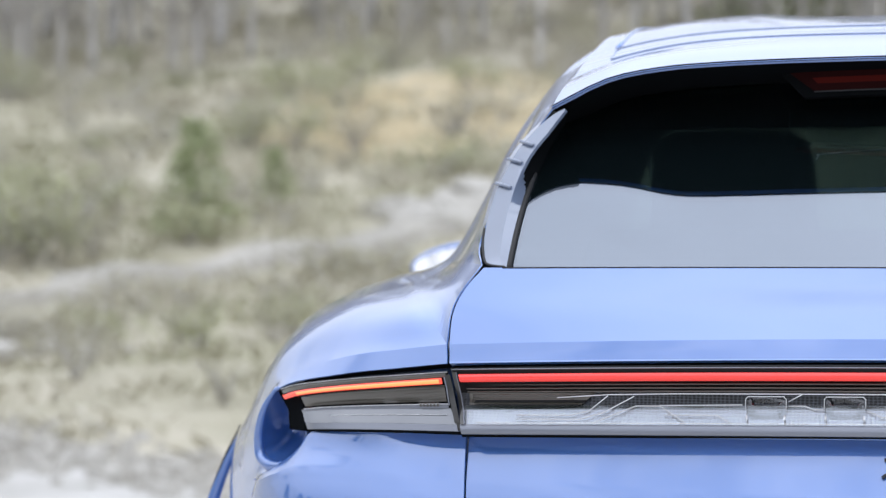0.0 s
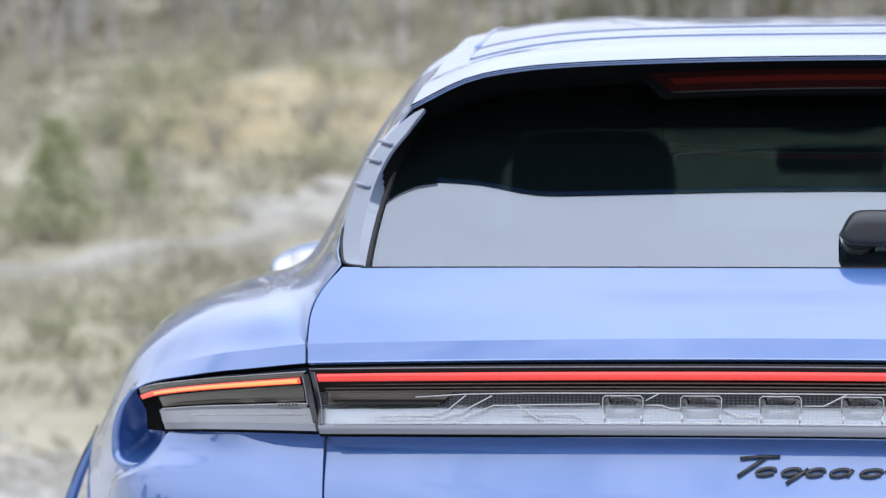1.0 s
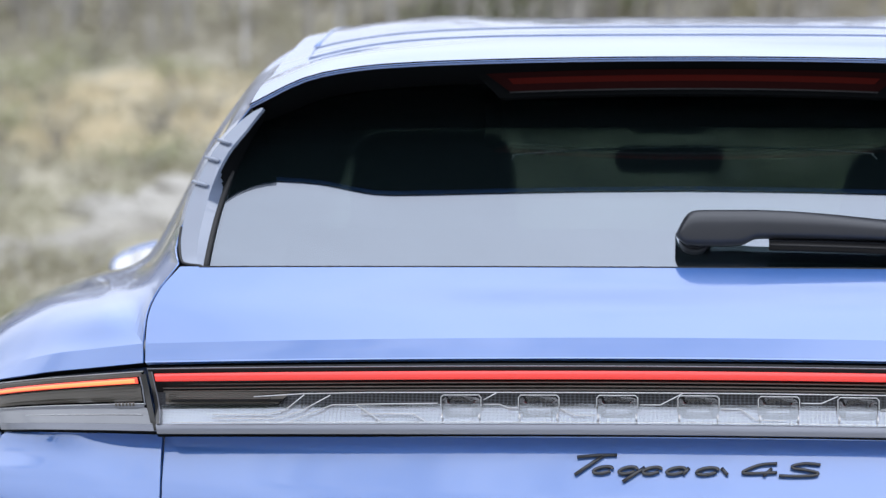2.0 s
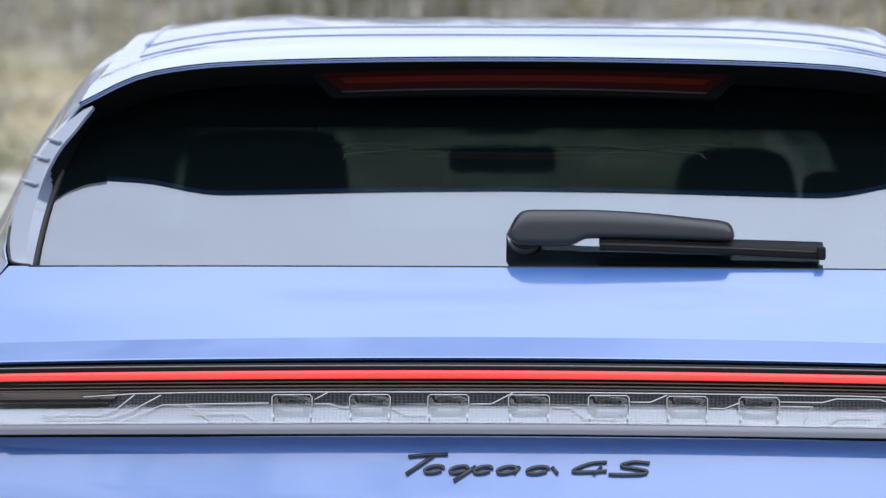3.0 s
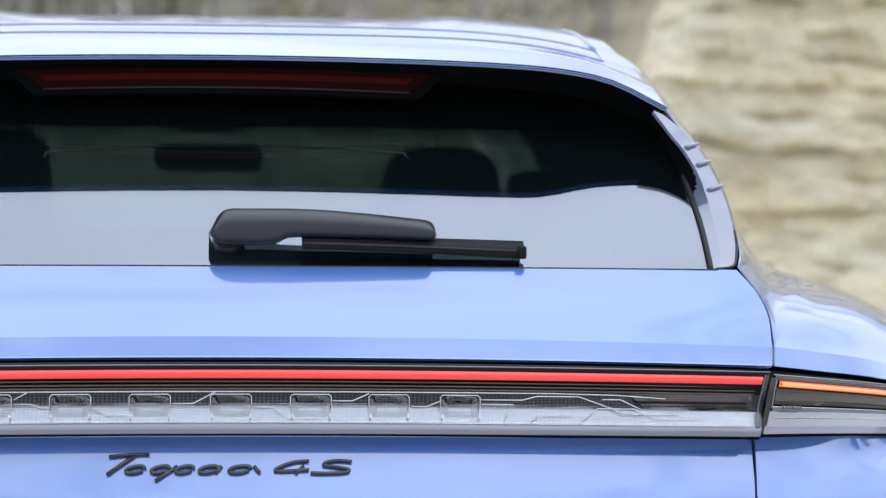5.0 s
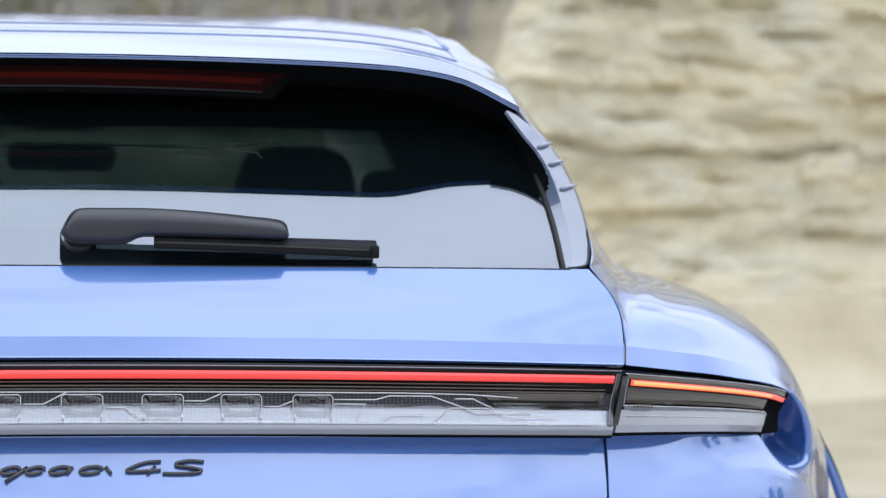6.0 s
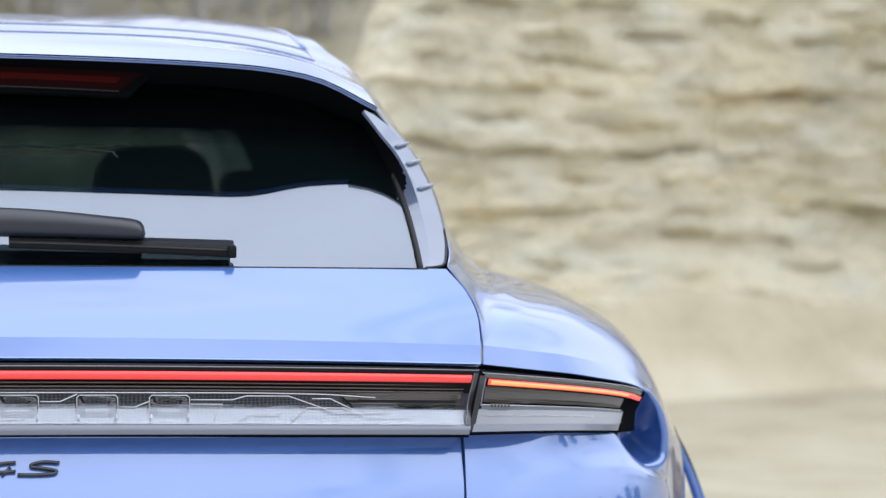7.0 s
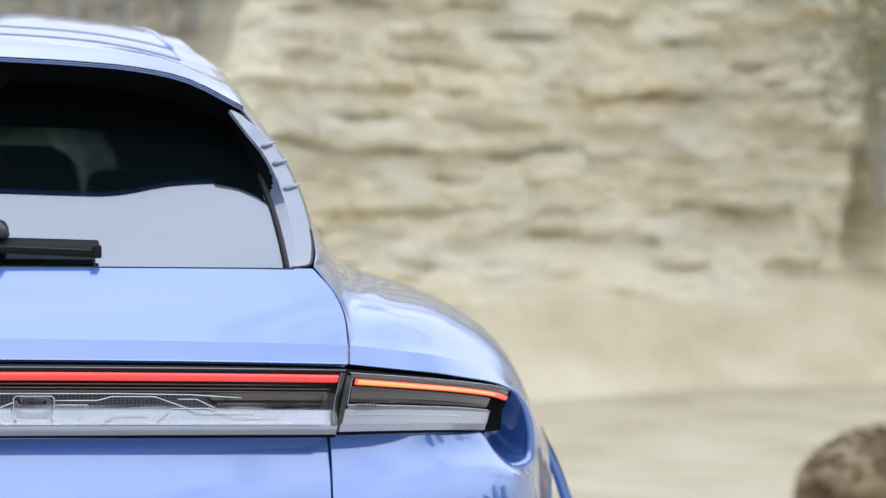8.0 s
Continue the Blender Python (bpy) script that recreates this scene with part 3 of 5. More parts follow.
for s in (1, -1):
    outer, crest = spline(BLADE_OUT, 4), spline(BLADE_MID, 4)
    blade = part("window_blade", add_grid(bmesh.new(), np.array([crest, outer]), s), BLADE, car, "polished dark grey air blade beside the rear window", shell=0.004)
    foot = crest[19:]
    inner = np.array([glass_edge(p[2]) + np.array((0.0035, -0.005, 0)) for p in foot])
    inner[0] = foot[0] + (inner[0] - foot[0]) * 0.15
    inner[1] = foot[1] + (inner[1] - foot[1]) * 0.65
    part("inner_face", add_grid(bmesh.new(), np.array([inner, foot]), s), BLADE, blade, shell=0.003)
    rim = [(s * (p[0] + 0.0010), p[1] + 0.001, p[2] - 0.0004) for p in outer[30:]] + [(s * q[0], q[1] - 0.001, q[2] - 0.0008) for q in (crest[-1], (inner[-1] + crest[-1]) / 2, inner[-1])]
    part("blade_seal", add_tube(bmesh.new(), rim, 0.0018, 6), RUBBER, blade, "black rubber edge round the blade's foot")
    for z in (1.1785, 1.1585, 1.1330):
        k = int(np.argmin(abs(outer[:, 2] - z)))
        q = outer[k] + np.array((0.003, 0.0, 0.002))
        j = int(np.argmin(abs(crest[:, 2] - z + 0.005)))
        p = crest[j] + (outer[k] - crest[j]) * 0.25
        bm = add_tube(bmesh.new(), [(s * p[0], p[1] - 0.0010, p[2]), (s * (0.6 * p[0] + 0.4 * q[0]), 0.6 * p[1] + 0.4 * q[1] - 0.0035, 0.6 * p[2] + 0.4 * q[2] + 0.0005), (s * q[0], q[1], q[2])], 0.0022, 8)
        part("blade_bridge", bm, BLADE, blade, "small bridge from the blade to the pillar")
    near = np.array([glass_edge(p[2]) for p in crest])
    rows = [crest + np.array((-0.001, 0.004, 0)), crest + (near - crest) * 0.5 + np.array((-0.001, 0.003, 0)), near + np.array((-0.003, 0.004, 0))]
    part("window_surround", add_grid(bmesh.new(), np.array(rows), s, flip=True), MATT_BLACK, car, "black surround of the rear window", shell=0.003)
    rows = [outer + np.array((0, 0.004, 0)), outer + np.array((0.008, 0.03, 0.002))]
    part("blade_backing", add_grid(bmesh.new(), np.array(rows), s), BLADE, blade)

# tail lamp bar between the tailgate lip and the lower panel
def lamp_row(y, z, short=0.0, ye=0.110, dz=0.0115):
    """A row of the lamp bar; its ends follow the shut line, which leans inwards towards the ground."""
    return tail_row(0.5745 - (0.938 - z) * 0.21 - short, y, y + ye, z, z - dz, 31)


COVER_LINE = [(0.0060, 0.9050), (0.0056, 0.9020), (0.0046, 0.8990), (0.0022, 0.8955), (-0.0022, 0.8910), (-0.0080, 0.8858)]
light_bar = part("light_bar", add_grid(bmesh.new(), np.array([lamp_row(0.030, 0.9462), lamp_row(0.0075, 0.9448), lamp_row(0.006, 0.938), lamp_row(0.012, 0.928), lamp_row(0.018, 0.918), lamp_row(0.024, 0.868)]), flip=True), LAMP_BLACK, car, "full-width tail light bar with lit red strip")
part("trim_line", add_grid(bmesh.new(), np.array([lamp_row(0.0045, 0.9437), lamp_row(0.0030, 0.9431), lamp_row(0.0045, 0.9425)]), flip=True), GREY_EDGE, light_bar, "thin grey line")
part("red_strip", add_grid(bmesh.new(), np.array([lamp_row(0.006, 0.9384, 0.008, 0.107), lamp_row(0.001, 0.9378, 0.008, 0.107), lamp_row(0.001, 0.9310, 0.008, 0.107), lamp_row(0.006, 0.9298, 0.008, 0.107)]), flip=True), RED_ON, light_bar, "lit red light strip")
for z in (0.9265, 0.9225, 0.919):
    part("dark_rib", add_grid(bmesh.new(), np.array([lamp_row(0.012, z + 0.0012, 0.012), lamp_row(0.008, z, 0.012), lamp_row(0.012, z - 0.0012, 0.012)]), flip=True), SMOKED, light_bar)
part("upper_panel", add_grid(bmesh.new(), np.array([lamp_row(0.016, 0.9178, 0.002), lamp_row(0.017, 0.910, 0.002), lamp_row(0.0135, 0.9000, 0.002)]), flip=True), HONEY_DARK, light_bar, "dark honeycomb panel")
# lower half: part of the cover's glare is painted into this panel's colour
part("lower_panel", add_grid(bmesh.new(), np.array([lamp_row(0.0133, 0.9000, 0.002), lamp_row(0.010, 0.894, 0.002), lamp_row(0.001, 0.8855, 0.002)]), flip=True), HONEY_GLARE, light_bar, "honeycomb panel coloured pale for the cover's sky glare")
part("lower_edge", add_grid(bmesh.new(), np.array([lamp_row(-0.0070, 0.8858), lamp_row(-0.0098, 0.8835), lamp_row(-0.0112, 0.8790), lamp_row(-0.0106, 0.8756)]), flip=True), GREY_EDGE, light_bar, "grey lower edge", shell=0.002)
part("seal_line", add_grid(bmesh.new(), np.array([lamp_row(-0.0100, 0.8752), lamp_row(-0.0112, 0.8740), lamp_row(-0.0085, 0.8724), lamp_row(0.02, 0.8722)]), flip=True), MATT_BLACK, light_bar, "black seal under the lamps")
part("clear_cover", add_grid(bmesh.new(), np.array([*[lamp_row(y, z, 0.002) for y, z in COVER_LINE]]), flip=True), COVER, light_bar, "clear outer lens catching the sky", shell=0.001)


def bar_point(x, z, lift=0.0, outer=False):
    """A place on the reflector at x, and at height z on the centre line."""
    u = abs(x) / 0.56
    y = float(np.interp(-z, (-0.9175, -0.910, -0.902, -0.894, -0.8855), (0.016, 0.017, 0.015, 0.010, 0.001)))
    if outer:
        y = min(y, float(np.interp(-z, [-q[1] for q in COVER_LINE], [q[0] for q in COVER_LINE])))
    return (x, y + 0.108 * u ** 2.4 - lift, z - 0.0105 * u * u)


# seven plain raised frames where the maker's lettering stands
FRAMES = [-0.236, -0.157, -0.078, 0.003, 0.083, 0.162, 0.235]
for x in FRAMES:
    w, z0, z1 = 0.0205, 0.8895, 0.9140
    loop = [(-1, z0), (-1, 0.902), (-1, z1 - 0.0025), (-0.88, z1), (0, z1), (0.88, z1), (1, z1 - 0.0025), (1, 0.902), (1, z0), (0.9, z0 - 0.001), (0, z0 - 0.001), (-0.9, z0 - 0.001), (-1, z0)]
    ob = part("raised_frame", strip(bmesh.new(), [bar_point(x + a * (w - 0.0045), 0.9018 + (z - 0.9018) * 0.66, 0.001) for a, z in loop], 0.0086, 0.0010), FRAME_CLEAR, light_bar, "clear raised plain frame")
    part("frame_rim", strip(bmesh.new(), [bar_point(x + a * w, z, 0.0035, True) for a, z in loop[1:8]], 0.0009, 0.0010), SILVER, ob)
    for q in (-0.93, 0.93):
        part("frame_foot", strip(bmesh.new(), [bar_point(x + q * w, z, 0.003, True) for z in (0.8905, 0.8930, 0.8955)], 0.0022, 0.001), SILVER, ob)

# fine bright lines like a circuit board
LINES = [
    [(-0.455, 0.9125), (-0.40, 0.9155), (-0.33, 0.9165), (0.33, 0.9165), (0.40, 0.9155), (0.455, 0.9125)],
    [(-0.50, 0.8945), (-0.44, 0.8945), (-0.42, 0.899), (-0.40, 0.9145)],
    [(-0.50, 0.8905), (-0.43, 0.8905), (-0.405, 0.897), (-0.372, 0.914)],
    [(-0.47, 0.887), (-0.415, 0.887), (-0.37, 0.904), (-0.345, 0.904), (-0.318, 0.888)],
    [(-0.345, 0.9045), (-0.26, 0.9055)],
    [(-0.34, 0.895), (-0.285, 0.895), (-0.272, 0.888)],
    [(-0.213, 0.9045), (-0.197, 0.9045), (-0.188, 0.901), (-0.178, 0.901)],
    [(-0.20, 0.916), (-0.213, 0.909)],
    [(-0.135, 0.900), (-0.12, 0.894), (-0.10, 0.894)],
    [(-0.055, 0.9045), (-0.035, 0.9045), (-0.012, 0.9165)],
    [(0.026, 0.901), (0.045, 0.901), (0.06, 0.8905), (0.09, 0.8905)],
    [(0.105, 0.9075), (0.125, 0.9075), (0.142, 0.915)],
    [(0.185, 0.902), (0.20, 0.902), (0.215, 0.908)],
    [(0.257, 0.9095), (0.30, 0.9095), (0.315, 0.9135), (0.36, 0.9135), (0.41, 0.897), (0.47, 0.897)],
    [(0.257, 0.905), (0.29, 0.905), (0.28, 0.890)],
    [(0.305, 0.888), (0.318, 0.895), (0.352, 0.895)],
    [(0.36, 0.888), (0.38, 0.9015), (0.42, 0.9015), (0.445, 0.893), (0.50, 0.893)],
    [(0.385, 0.911), (0.405, 0.911), (0.43, 0.900)],
    [(-0.545, 0.8865), (-0.30, 0.8872), (0.0, 0.8875), (0.30, 0.8872), (0.545, 0.8865)],
]
for ln in LINES:
    pts = []
    for (xa, za), (xb, zb) in zip(ln, ln[1:]):
        n = max(2, int(abs(xb - xa) / 0.02))
        pts += [bar_point(xa + (xb - xa) * k / n, za + (zb - za) * k / n, 0.0012, True) for k in range(n)]
    pts.append(bar_point(*ln[-1], 0.0012, True))
    part("bright_line", strip(bmesh.new(), pts, 0.0011, 0.0010), SILVER, light_bar)
for s in (1, -1):
    rows = [[bar_point(s * x, z, 0.004) for x in np.linspace(0.415 + (0.917 - z) * 1.2, 0.556, 10)] for z in (0.917, 0.911, 0.9045)]
    part("smoked_block", add_grid(bmesh.new(), np.array(rows), flip=s > 0), SMOKED, light_bar, "smoked lamp block", shell=0.003)
    for z in (0.9150, 0.9125, 0.9100, 0.9075):
        part("rib", strip(bmesh.new(), [bar_point(s * x, z, 0.0045) for x in np.linspace(0.43 + (0.917 - z) * 1.2, 0.552, 10)], 0.0012, 0.001), SMOKED, light_bar)
    for x0, z0, z1 in ((0.424, 0.9096, 0.9074), (0.432, 0.9052, 0.9032)):
        rows = [[bar_point(s * x, z, 0.0065) for x in np.linspace(x0, 0.549, 10)] for z in (z0, 0.5 * (z0 + z1), z1)]
        part("dark_slot", add_grid(bmesh.new(), np.array(rows), flip=s > 0), LAMP_BLACK, light_bar, "narrow black slot", shell=0.002)

for s in (1, -1):
    for name, x0, x1, mat in (("end_bracket", 0.0006, 0.0046, BRACKET), ("inner_bracket", 0.0048, 0.0056, GREY_EDGE)):
        rows = []
        for z, y in ((0.9400, 0.004), (0.9270, 0.006), (0.9150, 0.008), (0.9030, 0.006), (0.8860, -0.0085)):
            half = 0.5745 - (0.938 - z) * 0.21
            rows.append([(s * (half - d), y - 0.001 + 0.110 * (1 - d / 0.57) ** 2.4, z - 0.0115 * (1 - d / 0.57) ** 2) for d in (x0, x1)])
        part(name, add_grid(bmesh.new(), np.array(rows), flip=s < 0), mat, light_bar, "grey plastic bracket at the bar's end", shell=0.001)

# tail lamps on the wings
LAMP_T = [(0.5775, 0.1185, 0.9294), (0.644, 0.154, 0.9232), (0.721, 0.209, 0.9148), (0.779, 0.257, 0.9064), (0.8075, 0.291, 0.8985)]
LAMP_B = [(0.5612, 0.1035, 0.8645), (0.625, 0.130, 0.8635), (0.695, 0.172, 0.861), (0.740, 0.212, 0.858), (0.768, 0.245, 0.8555)]


def lamp_point(u, v, lift=0.0):
    a, b = spline(LAMP_T, 8), spline(LAMP_B, 8)
    i = min(int(u * 32), 31)
    k = u * 32 - i
    p, q = a[i] + (a[i + 1] - a[i]) * k, b[i] + (b[i + 1] - b[i]) * k
    r = p + (q - p) * v
    return (r[0] - lift * 0.4, r[1] - lift, r[2])


def lamp_band(s, u0, u1, prof, n=25):
    """A band along a lamp: prof is rows of (v at the inner end, v at the outer end, lift, and if need be u at the outer end)."""
    rows = [[lamp_point(u0 + ((end[0] if end else u1) - u0) * k, v0 + (v1 - v0) * k, h) for k in np.linspace(0, 1, n)] for v0, v1, h, *end in prof]
    return add_grid(bmesh.new(), np.array(rows), s)


for s in (1, -1):
    recess = [[(x, y + 0.005, z - 0.0008) for x, y, z in LAMP_EDGE[:4]], [(x, y + 0.030, z - 0.006) for x, y, z in LAMP_EDGE[:4]]]
    part("lamp_recess", sheet(recess, s, 3, 5), MATT_BLACK, car, "black recess over the tail lamp", shell=0.002)
    lamp = part("tail_lamp", lamp_band(s, 0, 1, [(0, 0, -0.006), (0.1, 0.1, -0.016), (0.6, 0.6, -0.024), (1, 1, -0.016)]), MATT_BLACK, car, "lit tail lamp on the rear wing")
    part("top_rim", lamp_band(s, 0.012, 0.97, [(0.0, 0.0, -0.001), (0.007, 0.006, 0.0008), (0.014, 0.012, -0.001)]), SILVER, lamp, "thin silver rim")
    part("top_lens", lamp_band(s, 0.02, 0.97, [(0.02, 0.03, -0.003), (0.055, 0.07, -0.001), (0.092, 0.125, -0.003)]), SMOKED, lamp, "smoked upper lens")
    part("red_strip", lamp_band(s, 0.045, 1.0, [(0.098, 0.145, -0.002), (0.105, 0.155, 0.001), (0.192, 0.235, 0.001), (0.20, 0.25, -0.002)]), AMBER_ON, lamp, "lit orange-red strip")
    part("bright_core", lamp_band(s, 0.06, 0.80, [(0.118, 0.165, 0.0008), (0.122, 0.17, 0.0022), (0.180, 0.208, 0.0022), (0.186, 0.213, 0.0008)]), CORE_ON, lamp, "bright yellow-orange core of the strip")
    part("upper_insert", lamp_band(s, 0.03, 0.76, [(0.215, 0.27, -0.002), (0.26, 0.31, -0.009), (0.44, 0.46, -0.012), (0.495, 0.50, -0.012)]), SMOKED, lamp, "smoked brown insert")
    for v in (0.29, 0.34, 0.39, 0.44):
        part("rib", lamp_band(s, 0.05, 0.70, [(v - 0.006, v + 0.034, -0.0125), (v, v + 0.04, -0.0085), (v + 0.006, v + 0.046, -0.0125)]), SMOKED, lamp)
    part("bright_line", lamp_band(s, 0.03, 0.80, [(0.525, 0.53, -0.008), (0.533, 0.538, -0.006), (0.541, 0.546, -0.008)]), SILVER, lamp, "thin bright line over the lower lens")
    part("lens_step", lamp_band(s, 0.03, 0.83, [(0.545, 0.55, -0.008), (0.60, 0.585, -0.0095)]), GREY_EDGE, lamp)
    for v in (0.70, 0.755):
        part("lens_line", lamp_band(s, 0.05, 0.60, [(v, v - 0.005, -0.0045), (v + 0.004, v - 0.001, -0.0030), (v + 0.008, v + 0.003, -0.0035)]), SILVER, lamp)
    for k in range(6):
        part("moulded_mark", lamp_band(s, 0.075 + 0.016 * k, 0.085 + 0.016 * k, [(0.505, 0.505, -0.0075), (0.515, 0.515, -0.0060), (0.560, 0.560, -0.0060), (0.57, 0.57, -0.0075)], 3), SMOKED, lamp, "tiny moulded marking in the lens")
    part("lower_lens", lamp_band(s, 0.020, 0.845, [(0.60, 0.585, -0.010, 0.835), (0.64, 0.63, -0.008, 0.840), (0.81, 0.78, 0.001, 0.890), (0.855, 0.83, 0.003, 0.900)]), PEARL, lamp, "pale lower lens")
    part("lower_edge", lamp_band(s, 0.020, 0.848, [(0.857, 0.832, 0.003, 0.900), (0.965, 0.965, 0.0045, 0.925)]), GREY_EDGE, lamp, "grey lower edge")
    part("seal_line", lamp_band(s, 0.0, 0.96, [(0.967, 0.967, 0.003), (0.985, 0.985, 0.0045), (1.02, 1.02, 0.002), (1.02, 1.02, -0.03)]), MATT_BLACK, lamp)
    part("end_bracket", lamp_band(s, 0.002, 0.027, [(0.05, 0.05, 0.0), (0.3, 0.3, 0.001), (0.6, 0.6, 0.001), (0.95, 0.95, 0.003)], 4), BRACKET, lamp, "grey plastic bracket at the lamp's inner end")
    part("inner_bracket", lamp_band(s, 0.028, 0.034, [(0.09, 0.09, 0.0), (0.28, 0.28, 0.002), (0.36, 0.36, 0.0), (0.55, 0.55, -0.002)], 4), GREY_EDGE, lamp)

# corners of the bumper, with the air outlet behind each lamp
CORNER_TOP = [(0.5605, 0.106, 0.8625), (0.625, 0.132, 0.862), (0.695, 0.174, 0.8595), (0.750, 0.224, 0.8565), (0.772, 0.252, 0.840), (0.796, 0.277, 0.8185), (0.832, 0.315, 0.8165)]
CORNER_SHELF = [(0.5605, 0.1235, 0.8608), (0.630, 0.1485, 0.8602), (0.676, 0.1640, 0.8590), (0.750, 0.2245, 0.8555), (0.7725, 0.252, 0.8390), (0.7970, 0.2775, 0.8175), (0.833, 0.316, 0.8150)]
CORNER_CREASE = [(0.558, 0.0975, 0.8130), (0.622, 0.1200, 0.8150), (0.690, 0.1540, 0.8190), (0.757, 0.1990, 0.8190), (0.802, 0.2400, 0.8060), (0.834, 0.2930, 0.7930), (0.861, 0.388, 0.783)]
CORNER_FACE = [
    CORNER_SHELF,
    [(0.5595, 0.1105, 0.838), (0.624, 0.1345, 0.838), (0.684, 0.1625, 0.839), (0.752, 0.214, 0.836), (0.790, 0.245, 0.820), (0.822, 0.284, 0.804), (0.850, 0.345, 0.795)],
    CORNER_CREASE,
]
CORNER_SKIRT = [
    CORNER_CREASE,
    [(0.556, 0.0785, 0.77), (0.622, 0.1005, 0.77), (0.692, 0.1345, 0.77), (0.762, 0.1810, 0.768), (0.812, 0.243, 0.763), (0.845, 0.310, 0.756), (0.866, 0.400, 0.75)],
    [(0.55, 0.015, 0.60), (0.62, 0.04, 0.60), (0.69, 0.080, 0.60), (0.765, 0.145, 0.60), (0.82, 0.230, 0.60), (0.852, 0.315, 0.60), (0.862, 0.405, 0.60)],
    [(0.55, 0.07, 0.30), (0.62, 0.095, 0.30), (0.69, 0.125, 0.30), (0.765, 0.18, 0.30), (0.82, 0.245, 0.30), (0.850, 0.335, 0.30), (0.858, 0.42, 0.30)],
]
OUTLET = [
    [(0.790, 0.300, 0.902), (0.797, 0.304, 0.9015), (0.803, 0.300, 0.901), (0.8075, 0.289, 0.9005)],
    [(0.772, 0.262, 0.879), (0.786, 0.330, 0.878), (0.810, 0.346, 0.878), (0.824, 0.301, 0.879)],
    [(0.766, 0.250, 0.857), (0.782, 0.336, 0.855), (0.810, 0.358, 0.853), (0.8325, 0.308, 0.855)],
    [(0.772, 0.253, 0.840), (0.786, 0.322, 0.836), (0.811, 0.347, 0.834), (0.8335, 0.313, 0.835)],
    [(0.796, 0.278, 0.8185), (0.805, 0.292, 0.8175), (0.817, 0.305, 0.8170), (0.831, 0.315, 0.8165)],
]
for s in (1, -1):
    bm = bmesh.new()
    add_grid(bm, smooth_grid([CORNER_TOP, CORNER_SHELF], 3, 6), s, flip=False)
    add_grid(bm, smooth_grid(CORNER_FACE, 5, 6), s, flip=False)
    add_grid(bm, smooth_grid(CORNER_SKIRT, 5, 6), s, flip=False)
    part("bumper_corner", weld(bm, 30), PAINT, car, "blue metallic rear bumper corner", shell=0.004)
    well = [[(0.784, 0.279, 0.9005), (0.796, 0.288, 0.9007), (0.8050, 0.2885, 0.9005)], [(0.770, 0.256, 0.880), (0.784, 0.276, 0.882), (0.797, 0.290, 0.8825)], [(0.7665, 0.246, 0.8550), (0.780, 0.267, 0.8540), (0.7935, 0.286, 0.8540)]]
    part("lamp_end", sheet(well, s, 4, 4), MATT_BLACK, car, "black end of the lamp's well", shell=0.002)
    rim = [(0.8105, 0.2920, 0.9000), (0.8265, 0.3035, 0.8790), (0.8350, 0.3105, 0.8550), (0.8370, 0.3155, 0.8350), (0.8330, 0.3130, 0.8190), (0.8190, 0.2980, 0.8115), (0.8010, 0.2785, 0.8130), (0.7860, 0.2620, 0.8220)]
    part("outlet_rim", add_tube(bmesh.new(), spline([(s * x, y, z) for x, y, z in rim], 6), lambda k: 0.0022 + 0.0052 * math.sin(min(1.0, k / 0.72) * math.pi / 2) * (1 if k < 0.72 else 1 - (k - 0.72) / 0.30), 10), PAINT, car, "rounded pale blue rim of the air outlet")
    part("air_outlet", sheet(OUTLET, s, 5, 6), PAINT, car, "hollow air outlet behind the tail lamp", shell=0.002)

# badge: plain slanted loops and bars in place of the model name
def badge_point(x, z):
    return (x, 0.0119 - 0.519 * (0.870 - z) + 0.11 * (abs(x) / 0.555) ** 2.4, z)


BADGE_FOUR = [[(0.0813, 0.8474), (0.0662, 0.8462), (0.0530, 0.8420), (0.0468, 0.8382), (0.0578, 0.8377), (0.0810, 0.8389)], [(0.0761, 0.8429), (0.0678, 0.8353)]]
BADGE_S = [[(0.1244, 0.8465), (0.1096, 0.8476), (0.0979, 0.8456), (0.0968, 0.8430), (0.1097, 0.8413), (0.1214, 0.8389), (0.1182, 0.8363), (0.1022, 0.8354), (0.0829, 0.8357)]]
badge = part("badge", strip(bmesh.new(), [badge_point(x, z) for x, z in ((-0.118, 0.8515), (-0.098, 0.8535), (-0.078, 0.854))], 0.0032, 0.003), BADGE, car, "black badge of slanted loops and bars ending in 4S")
LOOPS = [(-0.092, 0.0085), (-0.067, 0.0080), (-0.043, 0.0080), (-0.019, 0.0085), (0.012, 0.0100)]
for x, w in LOOPS:
    h = 0.0034
    ring = [badge_point(x + w * math.cos(q) + 1.3 * h * math.sin(q), 0.8393 + h * math.sin(q)) for q in np.linspace(0.3, 2 * math.pi - 0.2, 17)]
    part("loop", strip(bmesh.new(), ring, 0.0034, 0.003), BADGE, badge)
for (xa, za), (xb, zb) in (((-0.092, 0.853), (-0.120, 0.8345)), ((-0.050, 0.8425), (-0.072, 0.8285)), ((-0.006, 0.8425), (-0.012, 0.836)), ((0.026, 0.8425), (0.032, 0.836))):
    part("bar", strip(bmesh.new(), [badge_point(xa, za), badge_point((xa + xb) / 2, (za + zb) / 2), badge_point(xb, zb)], 0.0036, 0.003), BADGE, badge)

# the figure and the letter at the badge's end
for name, strokes in (("figure_4", BADGE_FOUR), ("letter_s", BADGE_S)):
    bm = bmesh.new()
    for pts in strokes:
        strip(bm, [badge_point(x, z) for x, z in (spline(pts, 4) if len(pts) > 2 else pts)], 0.0030, 0.003)
    part(name, bm, BADGE, badge)

